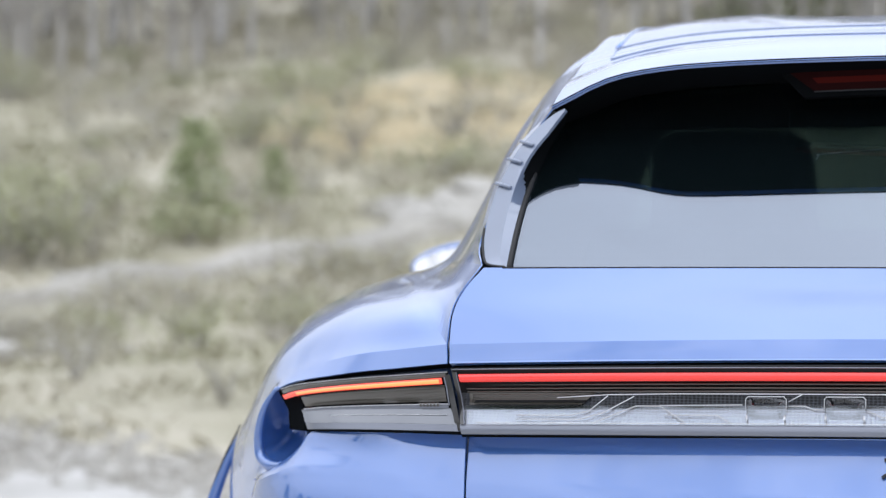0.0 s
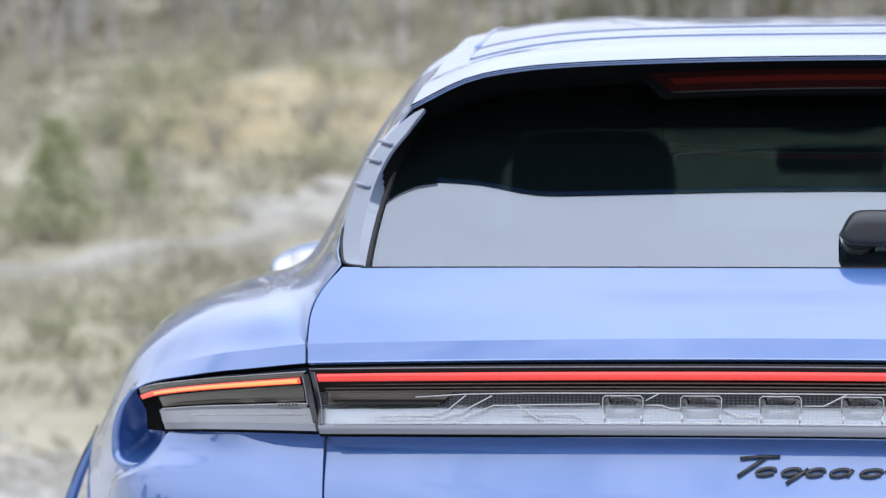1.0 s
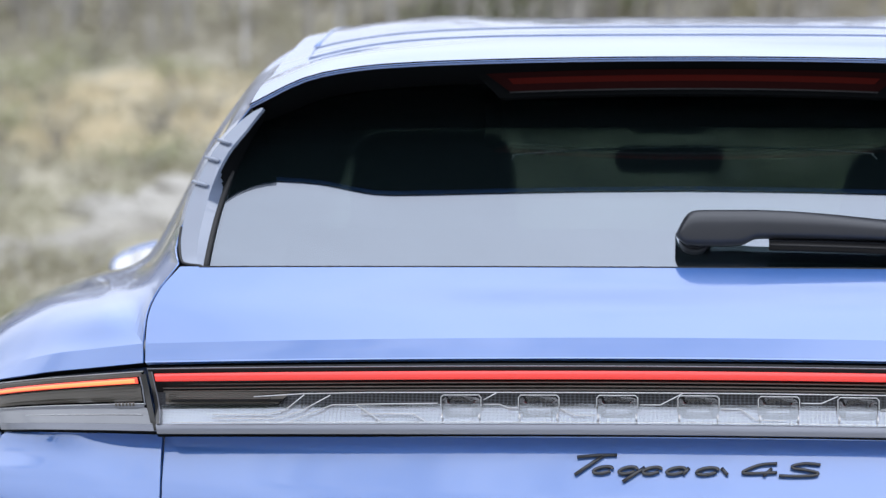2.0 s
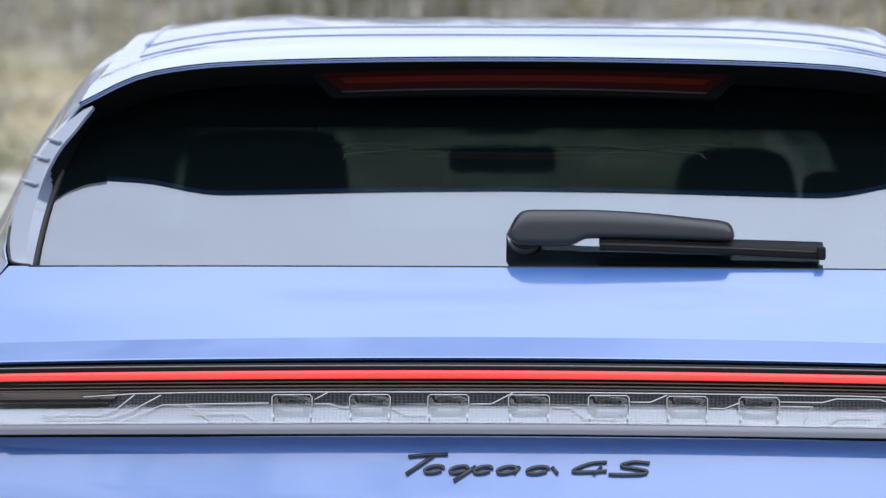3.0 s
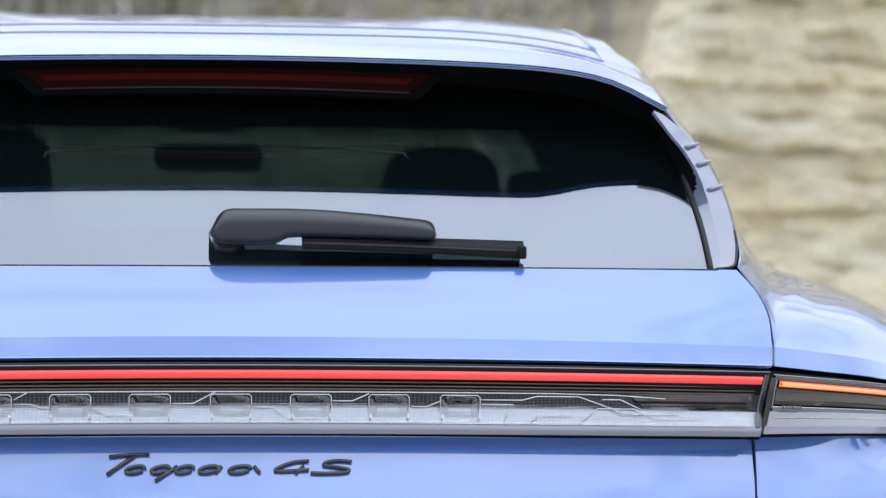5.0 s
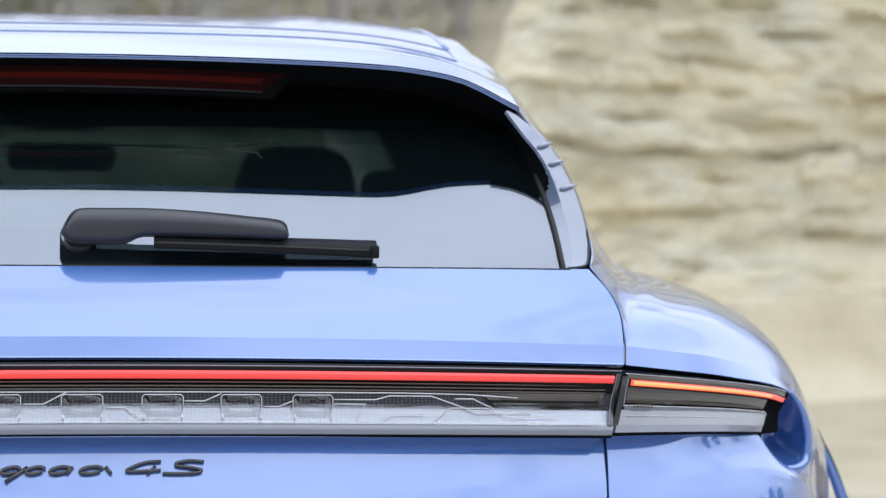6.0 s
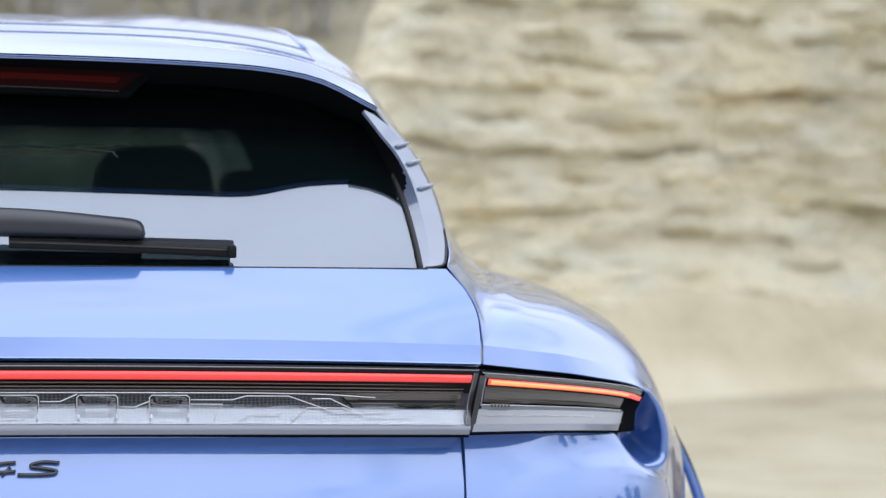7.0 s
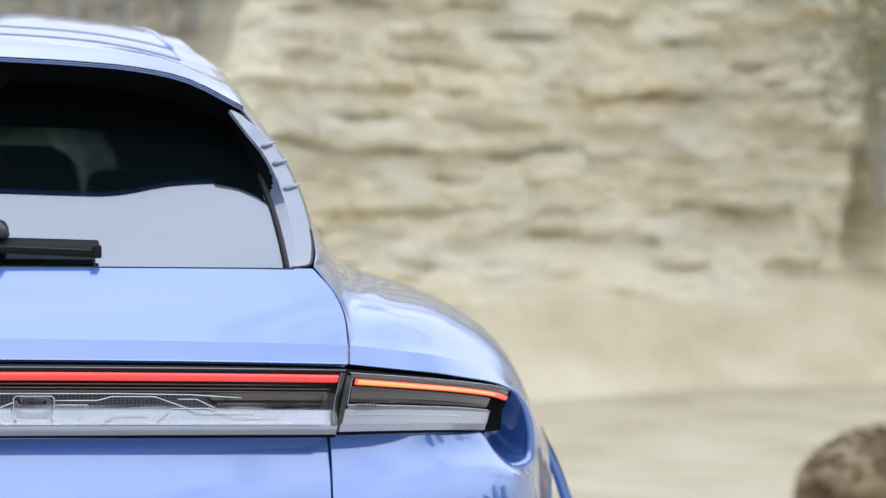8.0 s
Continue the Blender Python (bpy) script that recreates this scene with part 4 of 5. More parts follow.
# rear wiper
ARM_SHAPE = [
    (-0.0190, 1.0765, 1.0755, 1.0750), (-0.0147, 1.0848, 1.0795, 1.0705), (-0.0082, 1.0958, 1.0880, 1.0655), (0.0004, 1.1015, 1.0928, 1.0642),
    (0.0176, 1.1024, 1.0937, 1.0638), (0.0330, 1.1024, 1.0937, 1.0638), (0.0509, 1.1025, 1.0937, 1.0652), (0.0620, 1.1025, 1.0937, 1.0705),
    (0.0714, 1.1024, 1.0936, 1.0720), (0.1000, 1.1013, 1.0926, 1.0720), (0.1403, 1.0985, 1.0910, 1.0715), (0.1833, 1.0943, 1.0875, 1.0705),
    (0.2048, 1.0921, 1.0853, 1.0700), (0.2156, 1.0897, 1.0826, 1.0702), (0.2210, 1.0848, 1.0793, 1.0716), (0.2227, 1.0775, 1.0765, 1.0745),
]
bm = bmesh.new()
rings = []
for x, top, mid, low in spline(ARM_SHAPE, 3):
    k = 0.010 * max(0.0, 1 - min(x + 0.019, 0.2227 - x) / 0.007) ** 2
    y = 0.148 + k
    rings.append([bm.verts.new(p) for p in ((x, y + 0.009, low - 0.0002), (x, y + 0.0035, low + (mid - low) * 0.08), (x, y + 0.0008, low + (mid - low) * 0.28), (x, y, low + (mid - low) * 0.60), (x, y + 0.0002, low + (mid - low) * 0.84), (x, y + 0.0016, mid), (x, y + 0.0042, mid + (top - mid) * 0.28), (x, y + 0.0102, mid + (top - mid) * 0.84), (x, y + 0.0150, top), (x, y + 0.0285, top - 0.003), (x, y + 0.0265, low + 0.003))])
for p, q in zip(rings, rings[1:]):
    for k in range(11):
        bm.faces.new((p[k], q[k], q[(k + 1) % 11], p[(k + 1) % 11]))
bm.faces.new(rings[0][::-1])
bm.faces.new(rings[-1])
bmesh.ops.recalc_face_normals(bm, faces=bm.faces)
wiper = part("rear_wiper", weld(bm, 50), ARM_BLACK, car, "grained black rear wiper resting on the window")
bm = bmesh.new()
bmesh.ops.create_cone(bm, cap_ends=True, segments=32, radius1=0.0175, radius2=0.0160, depth=0.010)
bmesh.ops.bevel(bm, geom=[e for e in bm.edges if e.calc_face_angle(0) > 1], offset=0.002, segments=2, affect="EDGES")
bmesh.ops.transform(bm, matrix=Matrix.Translation((0.0020, 0.176, 1.0705)) @ Matrix.Rotation(radians(50), 4, "X"), verts=bm.verts)
part("wiper_hub", weld(bm, 30), ARM_BLACK, wiper, "black wiper hub")


def blade_loft(x0, x1, prof):
    """A slightly drooping bar along the window: prof is rows of (forward, height) at its two ends."""
    rows = [[(x, 0.152 + a + 0.006 * (x / 0.3) ** 2, z0 + (z1 - z0) * ((x - x0) / (x1 - x0)) ** 1.3) for x in np.linspace(x0, x1, 18)] for a, z0, z1 in prof]
    return add_grid(bmesh.new(), np.array(rows))


blade = part("wiper_blade", blade_loft(0.079, 0.318, [(-0.004, 1.0595, 1.0505), (-0.007, 1.0600, 1.0510), (-0.002, 1.0690, 1.0625), (0.002, 1.0700, 1.0640)]), LAMP_BLACK, wiper, "rubber wiper blade", shell=0.002)
part("blade_spine", blade_loft(0.079, 0.317, [(0.000, 1.0695, 1.0638), (0.0115, 1.0745, 1.0695), (0.0135, 1.0740, 1.0690)]), ARM_BLACK, blade, "sloping back of the blade", shell=0.001)
part("rubber_rib", add_tube(bmesh.new(), [(x, 0.1475 + 0.006 * (x / 0.3) ** 2, 1.0655 - 0.0075 * ((x - 0.079) / 0.239) ** 1.3) for x in np.linspace(0.08, 0.317, 16)], 0.0014, 6), RUBBER, blade)
part("blade_clip", block((0.009, 0.013, 0.014), (0.3140, 0.156, 1.0572), 0.002), LAMP_BLACK, blade, "end cap of the blade")

# bonnet, windscreen, nose
hood = []
for half, y, bow, z, dz in ((0.745, 3.20, 0.06, 0.975, 0.012), (0.70, 3.55, 0.05, 0.955, 0.010), (0.64, 3.90, 0.05, 0.905, -0.010), (0.56, 4.30, 0.06, 0.83, -0.012), (0.50, 4.60, 0.09, 0.745, 0.0), (0.50, 4.72, 0.12, 0.66, 0.0), (0.55, 4.72, 0.13, 0.52, 0.0), (0.60, 4.68, 0.13, 0.28, 0.0)):
    hood.append([(half * u, y + bow * (1 - u * u), z - dz * u * u) for u in np.linspace(-1, 1, 9)])
part("bonnet", sheet(hood, 1, 5, 3), PAINT, car, "blue metallic bonnet and nose", shell=0.004)
for s in (1, -1):
    side = [[(0.50, 4.60, 0.745), (0.62, 4.585, 0.745), (0.75, 4.52, 0.72), (0.87, 4.40, 0.62)], [(0.50, 4.72, 0.66), (0.62, 4.68, 0.64), (0.76, 4.58, 0.60), (0.875, 4.39, 0.55)], [(0.55, 4.72, 0.52), (0.64, 4.68, 0.50), (0.77, 4.58, 0.48), (0.875, 4.38, 0.45)], [(0.60, 4.68, 0.28), (0.68, 4.63, 0.28), (0.78, 4.54, 0.28), (0.86, 4.36, 0.28)]]
    part("front_corner", sheet(side, s, 4, 4, flip=True), PAINT, car, shell=0.004)
    part("headlamp", block((0.16, 0.06, 0.09), (s * 0.72, 4.545, 0.66), 0.02, 3, Matrix.Rotation(radians(-s * 28), 4, "Z")), HEADLAMP, car, "clear glass headlamp")
wind = [[(e * u, y + b * (1 - u * u), z) for u in np.linspace(-1, 1, 9)] for e, y, b, z in ((0.50, 2.74, 0.03, 1.338), (0.58, 2.90, 0.06, 1.20), (0.66, 3.08, 0.08, 1.07), (0.735, 3.22, 0.10, 0.965))]
part("windscreen", sheet(wind, 1, 5, 3), FRONT_GLASS, car, "clear windscreen", shell=0.004)

# door mirrors
for s in (1, -1):
    bm = bmesh.new()
    bmesh.ops.create_uvsphere(bm, u_segments=24, v_segments=14, radius=1)
    for v in bm.verts:
        v.co = Vector((v.co.x * 0.107, max(v.co.y, -0.35) * 0.075, v.co.z * 0.054 * (1 - 0.25 * v.co.x * s)))
    bmesh.ops.translate(bm, verts=bm.verts, vec=(1.0 if s > 0 else -1.04, 2.78, 1.021 if s < 0 else 1.006))
    mir = part("door_mirror", bm, PAINT, car, "blue door mirror with pale glass")
    bm = bmesh.new()
    bmesh.ops.create_circle(bm, cap_ends=True, segments=32, radius=1)
    for v in bm.verts:
        v.co = Vector((v.co.x * 0.093, 0, v.co.y * 0.043 * (1 - 0.25 * v.co.x * s)))
    bmesh.ops.rotate(bm, verts=bm.verts, cent=(0, 0, 0), matrix=Matrix.Rotation(radians(-9), 3, "X"))
    bmesh.ops.translate(bm, verts=bm.verts, vec=(1.0 if s > 0 else -1.04, 2.78 - 0.034, 1.021 if s < 0 else 1.006))
    part("mirror_glass", bm, MIRROR, mir, "mirror glass", smooth=False, shell=0.002)
    part("mirror_foot", block((0.14, 0.05, 0.03), (s * 0.93, 2.80, 0.985), 0.01), SATIN_BLACK, mir)

# wheels
def wheel(at, s):
    bm = bmesh.new()
    prof = [(0.245, -0.125), (0.30, -0.135), (0.345, -0.13), (0.36, -0.10), (0.362, 0.0), (0.36, 0.10), (0.345, 0.13), (0.30, 0.135), (0.245, 0.125)]
    g = [[(x, r * math.cos(q), r * math.sin(q)) for r, x in prof] for q in np.linspace(0, 2 * math.pi, 49)]
    add_grid(bm, np.array(g))
    bmesh.ops.remove_doubles(bm, verts=bm.verts, dist=1e-5)
    bmesh.ops.recalc_face_normals(bm, faces=bm.faces)
    w = part("wheel", bm, RUBBER, car, "black tyre on a grey alloy wheel")
    w.location = at
    bm = bmesh.new()
    prof = [(0.245, -0.12), (0.225, -0.10), (0.22, 0.05), (0.235, 0.11), (0.25, 0.125)]
    g = [[(x * s, r * math.cos(q), r * math.sin(q)) for r, x in prof] for q in np.linspace(0, 2 * math.pi, 49)]
    add_grid(bm, np.array(g))
    part("rim", bm, ALLOY, w, shell=0.004)
    for k in range(5):
        a = 2 * math.pi * k / 5
        bm = block((0.03, 0.05, 0.23), (s * 0.10, 0, 0.125), 0.008)
        bmesh.ops.transform(bm, matrix=Matrix.Rotation(a, 4, "X"), verts=bm.verts)
        part("spoke", bm, ALLOY, w)


for a in AXLES:
    for s in (1, -1):
        wheel((s * 0.835, a, 0.362), s)

# cabin: floor tub, rear bench, front seats, inside mirror, roof lining
bm = bmesh.new()
add_grid(bm, np.array([[(-0.52, 0.20, 0.93), (-0.52, 0.20, 0.52), (0.52, 0.20, 0.52), (0.52, 0.20, 0.93)], [(-0.68, 0.9, 0.98), (-0.62, 0.9, 0.30), (0.62, 0.9, 0.30), (0.68, 0.9, 0.98)], [(-0.70, 3.1, 0.95), (-0.62, 3.1, 0.30), (0.62, 3.1, 0.30), (0.70, 3.1, 0.95)]]))
part("cabin_tub", bm, CABIN, car, "dark cabin floor and sides", shell=0.01)
lining = [[(x * 0.94, y, z - 0.028) for x, y, z in r[1:-1]] for r in ROOF_ROWS[2:]]
part("roof_lining", sheet(lining, 1, 3, 2, flip=True), CABIN, car, "black roof lining", shell=0.006, core=(0, 1.5, 3.0))
part("load_cover", block((1.02, 0.62, 0.02), (0, 0.62, 1.0), 0.006), CABIN, car, "dark load cover")
part("dashboard", block((1.25, 0.35, 0.16), (0, 3.0, 0.93), 0.05, 3), CABIN, car)


def seat(x, y, profile, name, label):
    """A seat's back with its headrest: profile is rows of (height, half width, half depth)."""
    rows = []
    for z, w, d in profile:
        ring = []
        for q in np.linspace(0, 2 * math.pi, 33):
            cx, cy = math.cos(q), math.sin(q)
            ring.append((x + w * math.copysign(abs(cx) ** 0.5, cx), y + d * math.copysign(abs(cy) ** 0.6, cy) - 0.22 * (z - 0.55), z))
        rows.append(ring)
    bm = add_grid(bmesh.new(), smooth_grid(rows, 3, 1))
    bm.verts.ensure_lookup_table()
    bm.faces.new([v for v in bm.verts][-33:-1])
    return part(name, bm, LEATHER, car, label)


seat(-0.430, 2.26, ((0.55, 0.26, 0.10), (0.90, 0.26, 0.12), (1.03, 0.22, 0.11), (1.10, 0.155, 0.10), (1.165, 0.147, 0.10), (1.225, 0.142, 0.09), (1.252, 0.128, 0.08), (1.266, 0.105, 0.06), (1.270, 0.075, 0.04)), "front_seat", "tall black leather front seat")
seat(0.405, 2.26, ((0.55, 0.26, 0.10), (0.90, 0.26, 0.12), (1.03, 0.22, 0.11), (1.10, 0.125, 0.10), (1.165, 0.108, 0.10), (1.205, 0.099, 0.09), (1.228, 0.083, 0.08), (1.240, 0.058, 0.05), (1.243, 0.035, 0.03)), "front_seat", "black leather front seat with a rounded headrest")
part("belt_tower", block((0.09, 0.12, 0.40), (0.565, 2.06, 1.000), 0.025, 3), CABIN, car, "dark lining below the side window")
part("rear_bench", block((1.16, 0.16, 0.46), (0, 1.18, 0.86), 0.05, 3, Matrix.Rotation(radians(-18), 4, "X")), LEATHER, car, "black leather rear bench")
bm = block((0.214, 0.035, 0.056), (0, 0, 0), 0.022, 4)
bmesh.ops.translate(bm, verts=bm.verts, vec=(-0.006, 2.62, 1.238))
rear_mirror = part("inside_mirror", bm, SATIN_BLACK, car, "inside rear-view mirror")
part("mirror_stem", block((0.16, 0.06, 0.07), (-0.006, 2.68, 1.325), 0.025, 3), SATIN_BLACK, rear_mirror)


# ---- the ground: quarry floor, bank and hillside in one sheet ----
def hump(x, y, n, seed):
    return noise.noise(Vector((x * n + seed, y * n - seed, seed * 0.37)))


def land(x, y):
    """Height of the ground: flat by the car, a bank and a hillside ahead, low rises all round."""
    h = float(np.interp(y, (-400, -60, -30, -13, 10.5, 13, 18, 21, 27, 30, 48, 62, 120, 400), (40, 14, 7, 0, 0, 0.12, 0.42, 0.60, 1.0, 1.25, 4.7, 7.7, 9.0, 14)))
    k = min(1.0, max(0.0, (y - 11) / 8))
    h += k * (0.35 * hump(x, y, 0.16, 3.1) + 0.16 * hump(x, y, 0.6, 7.7)) + 0.02 * hump(x, y, 1.1, 1.3)
    r = max(abs(x) - 30, 0) / 60
    return h + 4 * r * r / (1 + r)


EARTH = mottled(material("hillside_earth", (0.3, 0.27, 0.2), 0.95), ((0.26, 0.24, 0.165), (0.34, 0.315, 0.23), (0.41, 0.375, 0.29), (0.47, 0.44, 0.36)), 0.35, 8, 0.6, distance=0.1)
GRAVEL = mottled(material("pale_gravel", (0.5, 0.48, 0.44), 0.95), ((0.32, 0.31, 0.28), (0.42, 0.405, 0.375), (0.50, 0.485, 0.46)), 1.5, 8, 0.6, distance=0.03)
xs = np.concatenate([np.linspace(-400, -60, 12), np.linspace(-50, -8, 60), np.linspace(-7.85, -2, 60), np.linspace(-1.4, 40, 58), np.linspace(50, 400, 12)])
ys = np.concatenate([np.linspace(-400, -40, 12), np.linspace(-34, 8, 38), np.linspace(8.4, 12, 31), np.linspace(12.5, 66, 107), np.linspace(75, 400, 12)])
bm = add_grid(bmesh.new(), np.array([[(x, y, land(x, y)) for x in xs] for y in ys]))
ground = part("ground", bm, EARTH, None)


def quarry_edge(x):
    """How far ahead the gravel floor reaches: it runs slantwise to the bank."""
    return min(11.6, max(9.0, 6.2 - x))


ground.data.materials.append(GRAVEL)
for f in ground.data.polygons:
    if f.center.y < quarry_edge(f.center.x) + 0.5 * hump(f.center.x, f.center.y, 0.5, 2.0):
        f.material_index = 1
OCHRE = mottled(material("ochre_sand", (0.4, 0.31, 0.18), 0.95), ((0.34, 0.275, 0.155), (0.43, 0.355, 0.22), (0.50, 0.43, 0.30)), 0.9, 8, 0.6, distance=0.08)
ground.data.materials.append(OCHRE)
for f in ground.data.polygons:
    c = f.center
    if ((c.x + 7.4) / 3.6) ** 2 + ((c.y - 41) / 4.0) ** 2 + 0.8 * hump(c.x, c.y, 0.4, 9.0) < 1:
        f.material_index = 2
tagged(ground, "pale gravel quarry floor rising to a grassy hillside", "ground", "", "structure")

# a pale track climbing the hillside
line = spline([(-15, 15.0, 0), (-11.6, 17.2, 0), (-9.5, 19.4, 0), (-8.8, 21.6, 0), (-8.5, 23.6, 0), (-7.9, 25.4, 0), (-7.0, 27.0, 0), (-6.3, 28.6, 0), (-5.8, 31.0, 0), (-4.8, 33.5, 0)], 7)
rows = []
for k, p in enumerate(line):
    d = line[min(k + 1, len(line) - 1)] - line[max(k - 1, 0)]
    side = np.array([d[1], -d[0]]) / math.hypot(d[0], d[1])
    w = 0.42 + 0.30 * hump(k, 0, 0.5, 1.0)
    rows.append([(p[0] + side[0] * w * v, p[1] + side[1] * w * v, land(p[0] + side[0] * w * v, p[1] + side[1] * w * v) + (0.15 if abs(v) < 0.9 else -0.08)) for v in (-1, -0.8, -0.3, 0.3, 0.8, 1)])
TRACK = mottled(material("trodden_gravel", (0.35, 0.33, 0.30), 0.95), ((0.25, 0.235, 0.20), (0.33, 0.31, 0.27), (0.41, 0.385, 0.34)), 1.2, 8, 0.5, distance=0.03)
track = part("track", add_grid(bmesh.new(), np.array(rows), flip=True), TRACK, None)
tagged(track, "pale gravel track climbing the hillside", "track", "", "structure")

# ---- limestone quarry face ----
def bedded(m, ochre, pale, grey, dark):
    """Layered limestone: ochre and pale beds, grey weathered patches, fine grain; shade of small pockets painted dark.
    """
    n, l = m.node_tree.nodes, m.node_tree.links
    tc = n.new("ShaderNodeTexCoord")

    def field(scale, detail, stretch, low, high):
        mp, t, r = n.new("ShaderNodeMapping"), n.new("ShaderNodeTexNoise"), n.new("ShaderNodeMapRange")
        mp.inputs["Scale"].default_value = stretch
        t.inputs["Scale"].default_value, t.inputs["Detail"].default_value, t.inputs["Roughness"].default_value = scale, detail, 0.6
        r.inputs["From Min"].default_value, r.inputs["From Max"].default_value = low, high
        l.new(tc.outputs["Object"], mp.inputs["Vector"])
        l.new(mp.outputs["Vector"], t.inputs["Vector"])
        l.new(t.outputs["Fac"], r.inputs["Value"])
        return r.outputs["Result"]

    def blend(fac, a, b, how="MIX"):
        x = n.new("ShaderNodeMix")
        x.data_type, x.blend_type = "RGBA", how
        l.new(fac, x.inputs["Factor"])
        for k, v in (("A", a), ("B", b)):
            if isinstance(v, tuple):
                x.inputs[k].default_value = (*v, 1)
            else:
                l.new(v, x.inputs[k])
        return x.outputs["Result"]

    col = blend(field(1.7, 6, (0.55, 0.55, 1.7), 0.36, 0.56), ochre, pale)
    col = blend(field(2.6, 7, (0.6, 0.6, 1.9), 0.48, 0.62), col, grey)
    # dark brown patches put the shade of small crevices into the colour
    col = blend(field(4.6, 5, (0.55, 0.55, 1.8), 0.60, 0.72), col, dark)
    grain = field(11.0, 8, (0.7, 0.7, 1.3), 0.25, 0.75)
    col = blend(grain, tuple(0.84 * v for v in pale), col)
    b = n["Principled BSDF"]
    l.new(col, b.inputs["Base Color"])
    bp = n.new("ShaderNodeBump")
    bp.inputs["Strength"].default_value, bp.inputs["Distance"].default_value = 0.8, 0.08
    l.new(grain, bp.inputs["Height"])
    l.new(bp.outputs["Normal"], b.inputs["Normal"])
    return m


ROCK = bedded(material("limestone", (0.5, 0.44, 0.32), 0.9), (0.85, 0.695, 0.405), (0.88, 0.81, 0.595), (0.80, 0.77, 0.645), (0.45, 0.365, 0.24))


def block_height(bed, x, long, seed):
    """How far the block at x stands out in its bed, with softened joints between neighbours."""
    q = x / long + 3.7 * noise.cell(Vector((bed + 0.5, seed, 0.5)))
    k = math.floor(q)
    a, b = (noise.cell(Vector((k + d + 0.5, bed + 0.5, seed))) for d in (0, 1))
    t = min(1.0, max(0.0, (q - k - 0.78) / 0.22))
    return a + (b - a) * t * t * (3 - 2 * t)


def rock_face(x, z):
    """How far the rock stands out at x, z: beds split into blocks, open cracks here and there, over a smooth foot of scree."""
    warp = 0.10 * hump(x, z, 0.4, 2.2) + 0.05 * hump(x, z, 1.7, 5.1) + 0.02 * hump(x, z, 5.0, 1.1)
    slant = 0.08 * hump(x, z, 2.1, 6.6)
    out = 0.26 * hump(x, 0.8 * z, 0.33, 8.0)
    rough = min(1.0, max(0.0, (z - 0.55 - 0.2 * hump(x, 0, 0.5, 6.0)) / 0.5))
    for thick, amount, long, seed in ((0.43, 0.07, 0.95, 1.5), (0.19, 0.06, 0.42, 4.5)):
        q = (z + warp) / thick
        bed = math.floor(q)
        near = min(q - bed, 1 + bed - q) * thick
        out += rough * amount * (block_height(bed, x + slant, long, seed) - 0.5)
        split = round(q)
        gape = min(0.35, max(0.0, hump(1.4 * x, 2.3 * split, 1.7, 7.0 + seed) - 0.12))
        out -= rough * 0.36 * gape * max(0.0, 1 - near / 0.045)
    out += rough * (0.055 * hump(x, 1.2 * z, 1.7, 3.0) + 0.045 * hump(0.9 * x, 1.1 * z, 4.1, 6.0) + 0.03 * hump(x, 1.3 * z, 9.5, 9.0))
    return out + (1 - rough) * 0.05 * hump(x, z, 1.6, 3.0)


rows = []
for z in np.linspace(-0.3, 3.9, 170):
    row = []
    for x in np.linspace(1.5, 15, 350):
        talus = 1.1 * max(0.0, 1 - z / 1.05) ** 1.6
        y = 14.2 + 0.10 * (x - 3) - talus - 0.95 * rock_face(x, z) + 0.12 * max(0, z - 1)
        y += 0.7 * math.exp(-((x - 7.35 - 0.10 * z) / 0.16) ** 2) * min(1.0, max(0.0, (z - 0.7) / 0.4))
        end = 2.86 + 0.44 * (z - 2.2) + 0.16 * hump(z, 0, 1.6, 7.0) + 0.07 * hump(z, 0, 5.0, 3.0)
        back = max(0.0, end - x)
        row.append((x + 2.0 * back + 0.10 * hump(z, x, 0.9, 4.0), y + 6 * back + 0.5 * max(0.0, 1 - abs(x - end) / 0.35) ** 2, z))
    rows.append(row)
cliff = part("cliff", add_grid(bmesh.new(), np.array(rows)), ROCK, None, "", smooth=False)
SCREE = mottled(material("limestone_scree", (0.35, 0.32, 0.26), 0.95), ((0.44, 0.385, 0.26), (0.53, 0.47, 0.33), (0.58, 0.53, 0.40)), 1.6, 9, 0.7, distance=0.05)
FLOOR_EARTH = mottled(material("quarry_floor_earth", (0.35, 0.32, 0.26), 0.95), ((0.33, 0.29, 0.195), (0.40, 0.355, 0.25), (0.45, 0.405, 0.30)), 1.6, 9, 0.7, distance=0.09)
cliff.data.materials.append(SCREE)
for f in cliff.data.polygons:
    if f.center.z < 0.86 + 0.45 * hump(f.center.x, f.center.z, 1.1, 5.0):
        f.material_index = 1
ground.data.materials.append(FLOOR_EARTH)
for f in ground.data.polygons:
    c = f.center
    if c.x > 1.5 and c.y > 4 + 2.0 * hump(c.x, c.y, 0.5, 3.0):
        f.material_index = 3
tagged(cliff, "pale layered limestone quarry face", "cliff", "", "structure")

# ---- plants ----
DRY = mottled(material("dry_brush_leaves", (0.2, 0.19, 0.1), 0.9), ((0.28, 0.265, 0.19), (0.36, 0.34, 0.255), (0.44, 0.415, 0.335)), 3)
FRESH = mottled(material("spring_leaves", (0.12, 0.17, 0.05), 0.85), ((0.29, 0.30, 0.17), (0.36, 0.365, 0.225), (0.43, 0.43, 0.29)), 3)
NEEDLE = mottled(material("pine_needles", (0.05, 0.09, 0.03), 0.8), ((0.22, 0.25, 0.12), (0.29, 0.33, 0.17), (0.36, 0.39, 0.23)), 4)
BARK = mottled(material("grey_bark", (0.25, 0.23, 0.2), 0.9), ((0.30, 0.28, 0.25), (0.43, 0.41, 0.38), (0.56, 0.55, 0.53)), 4, 6, 0.5, stretch=(1, 1, 0.3))
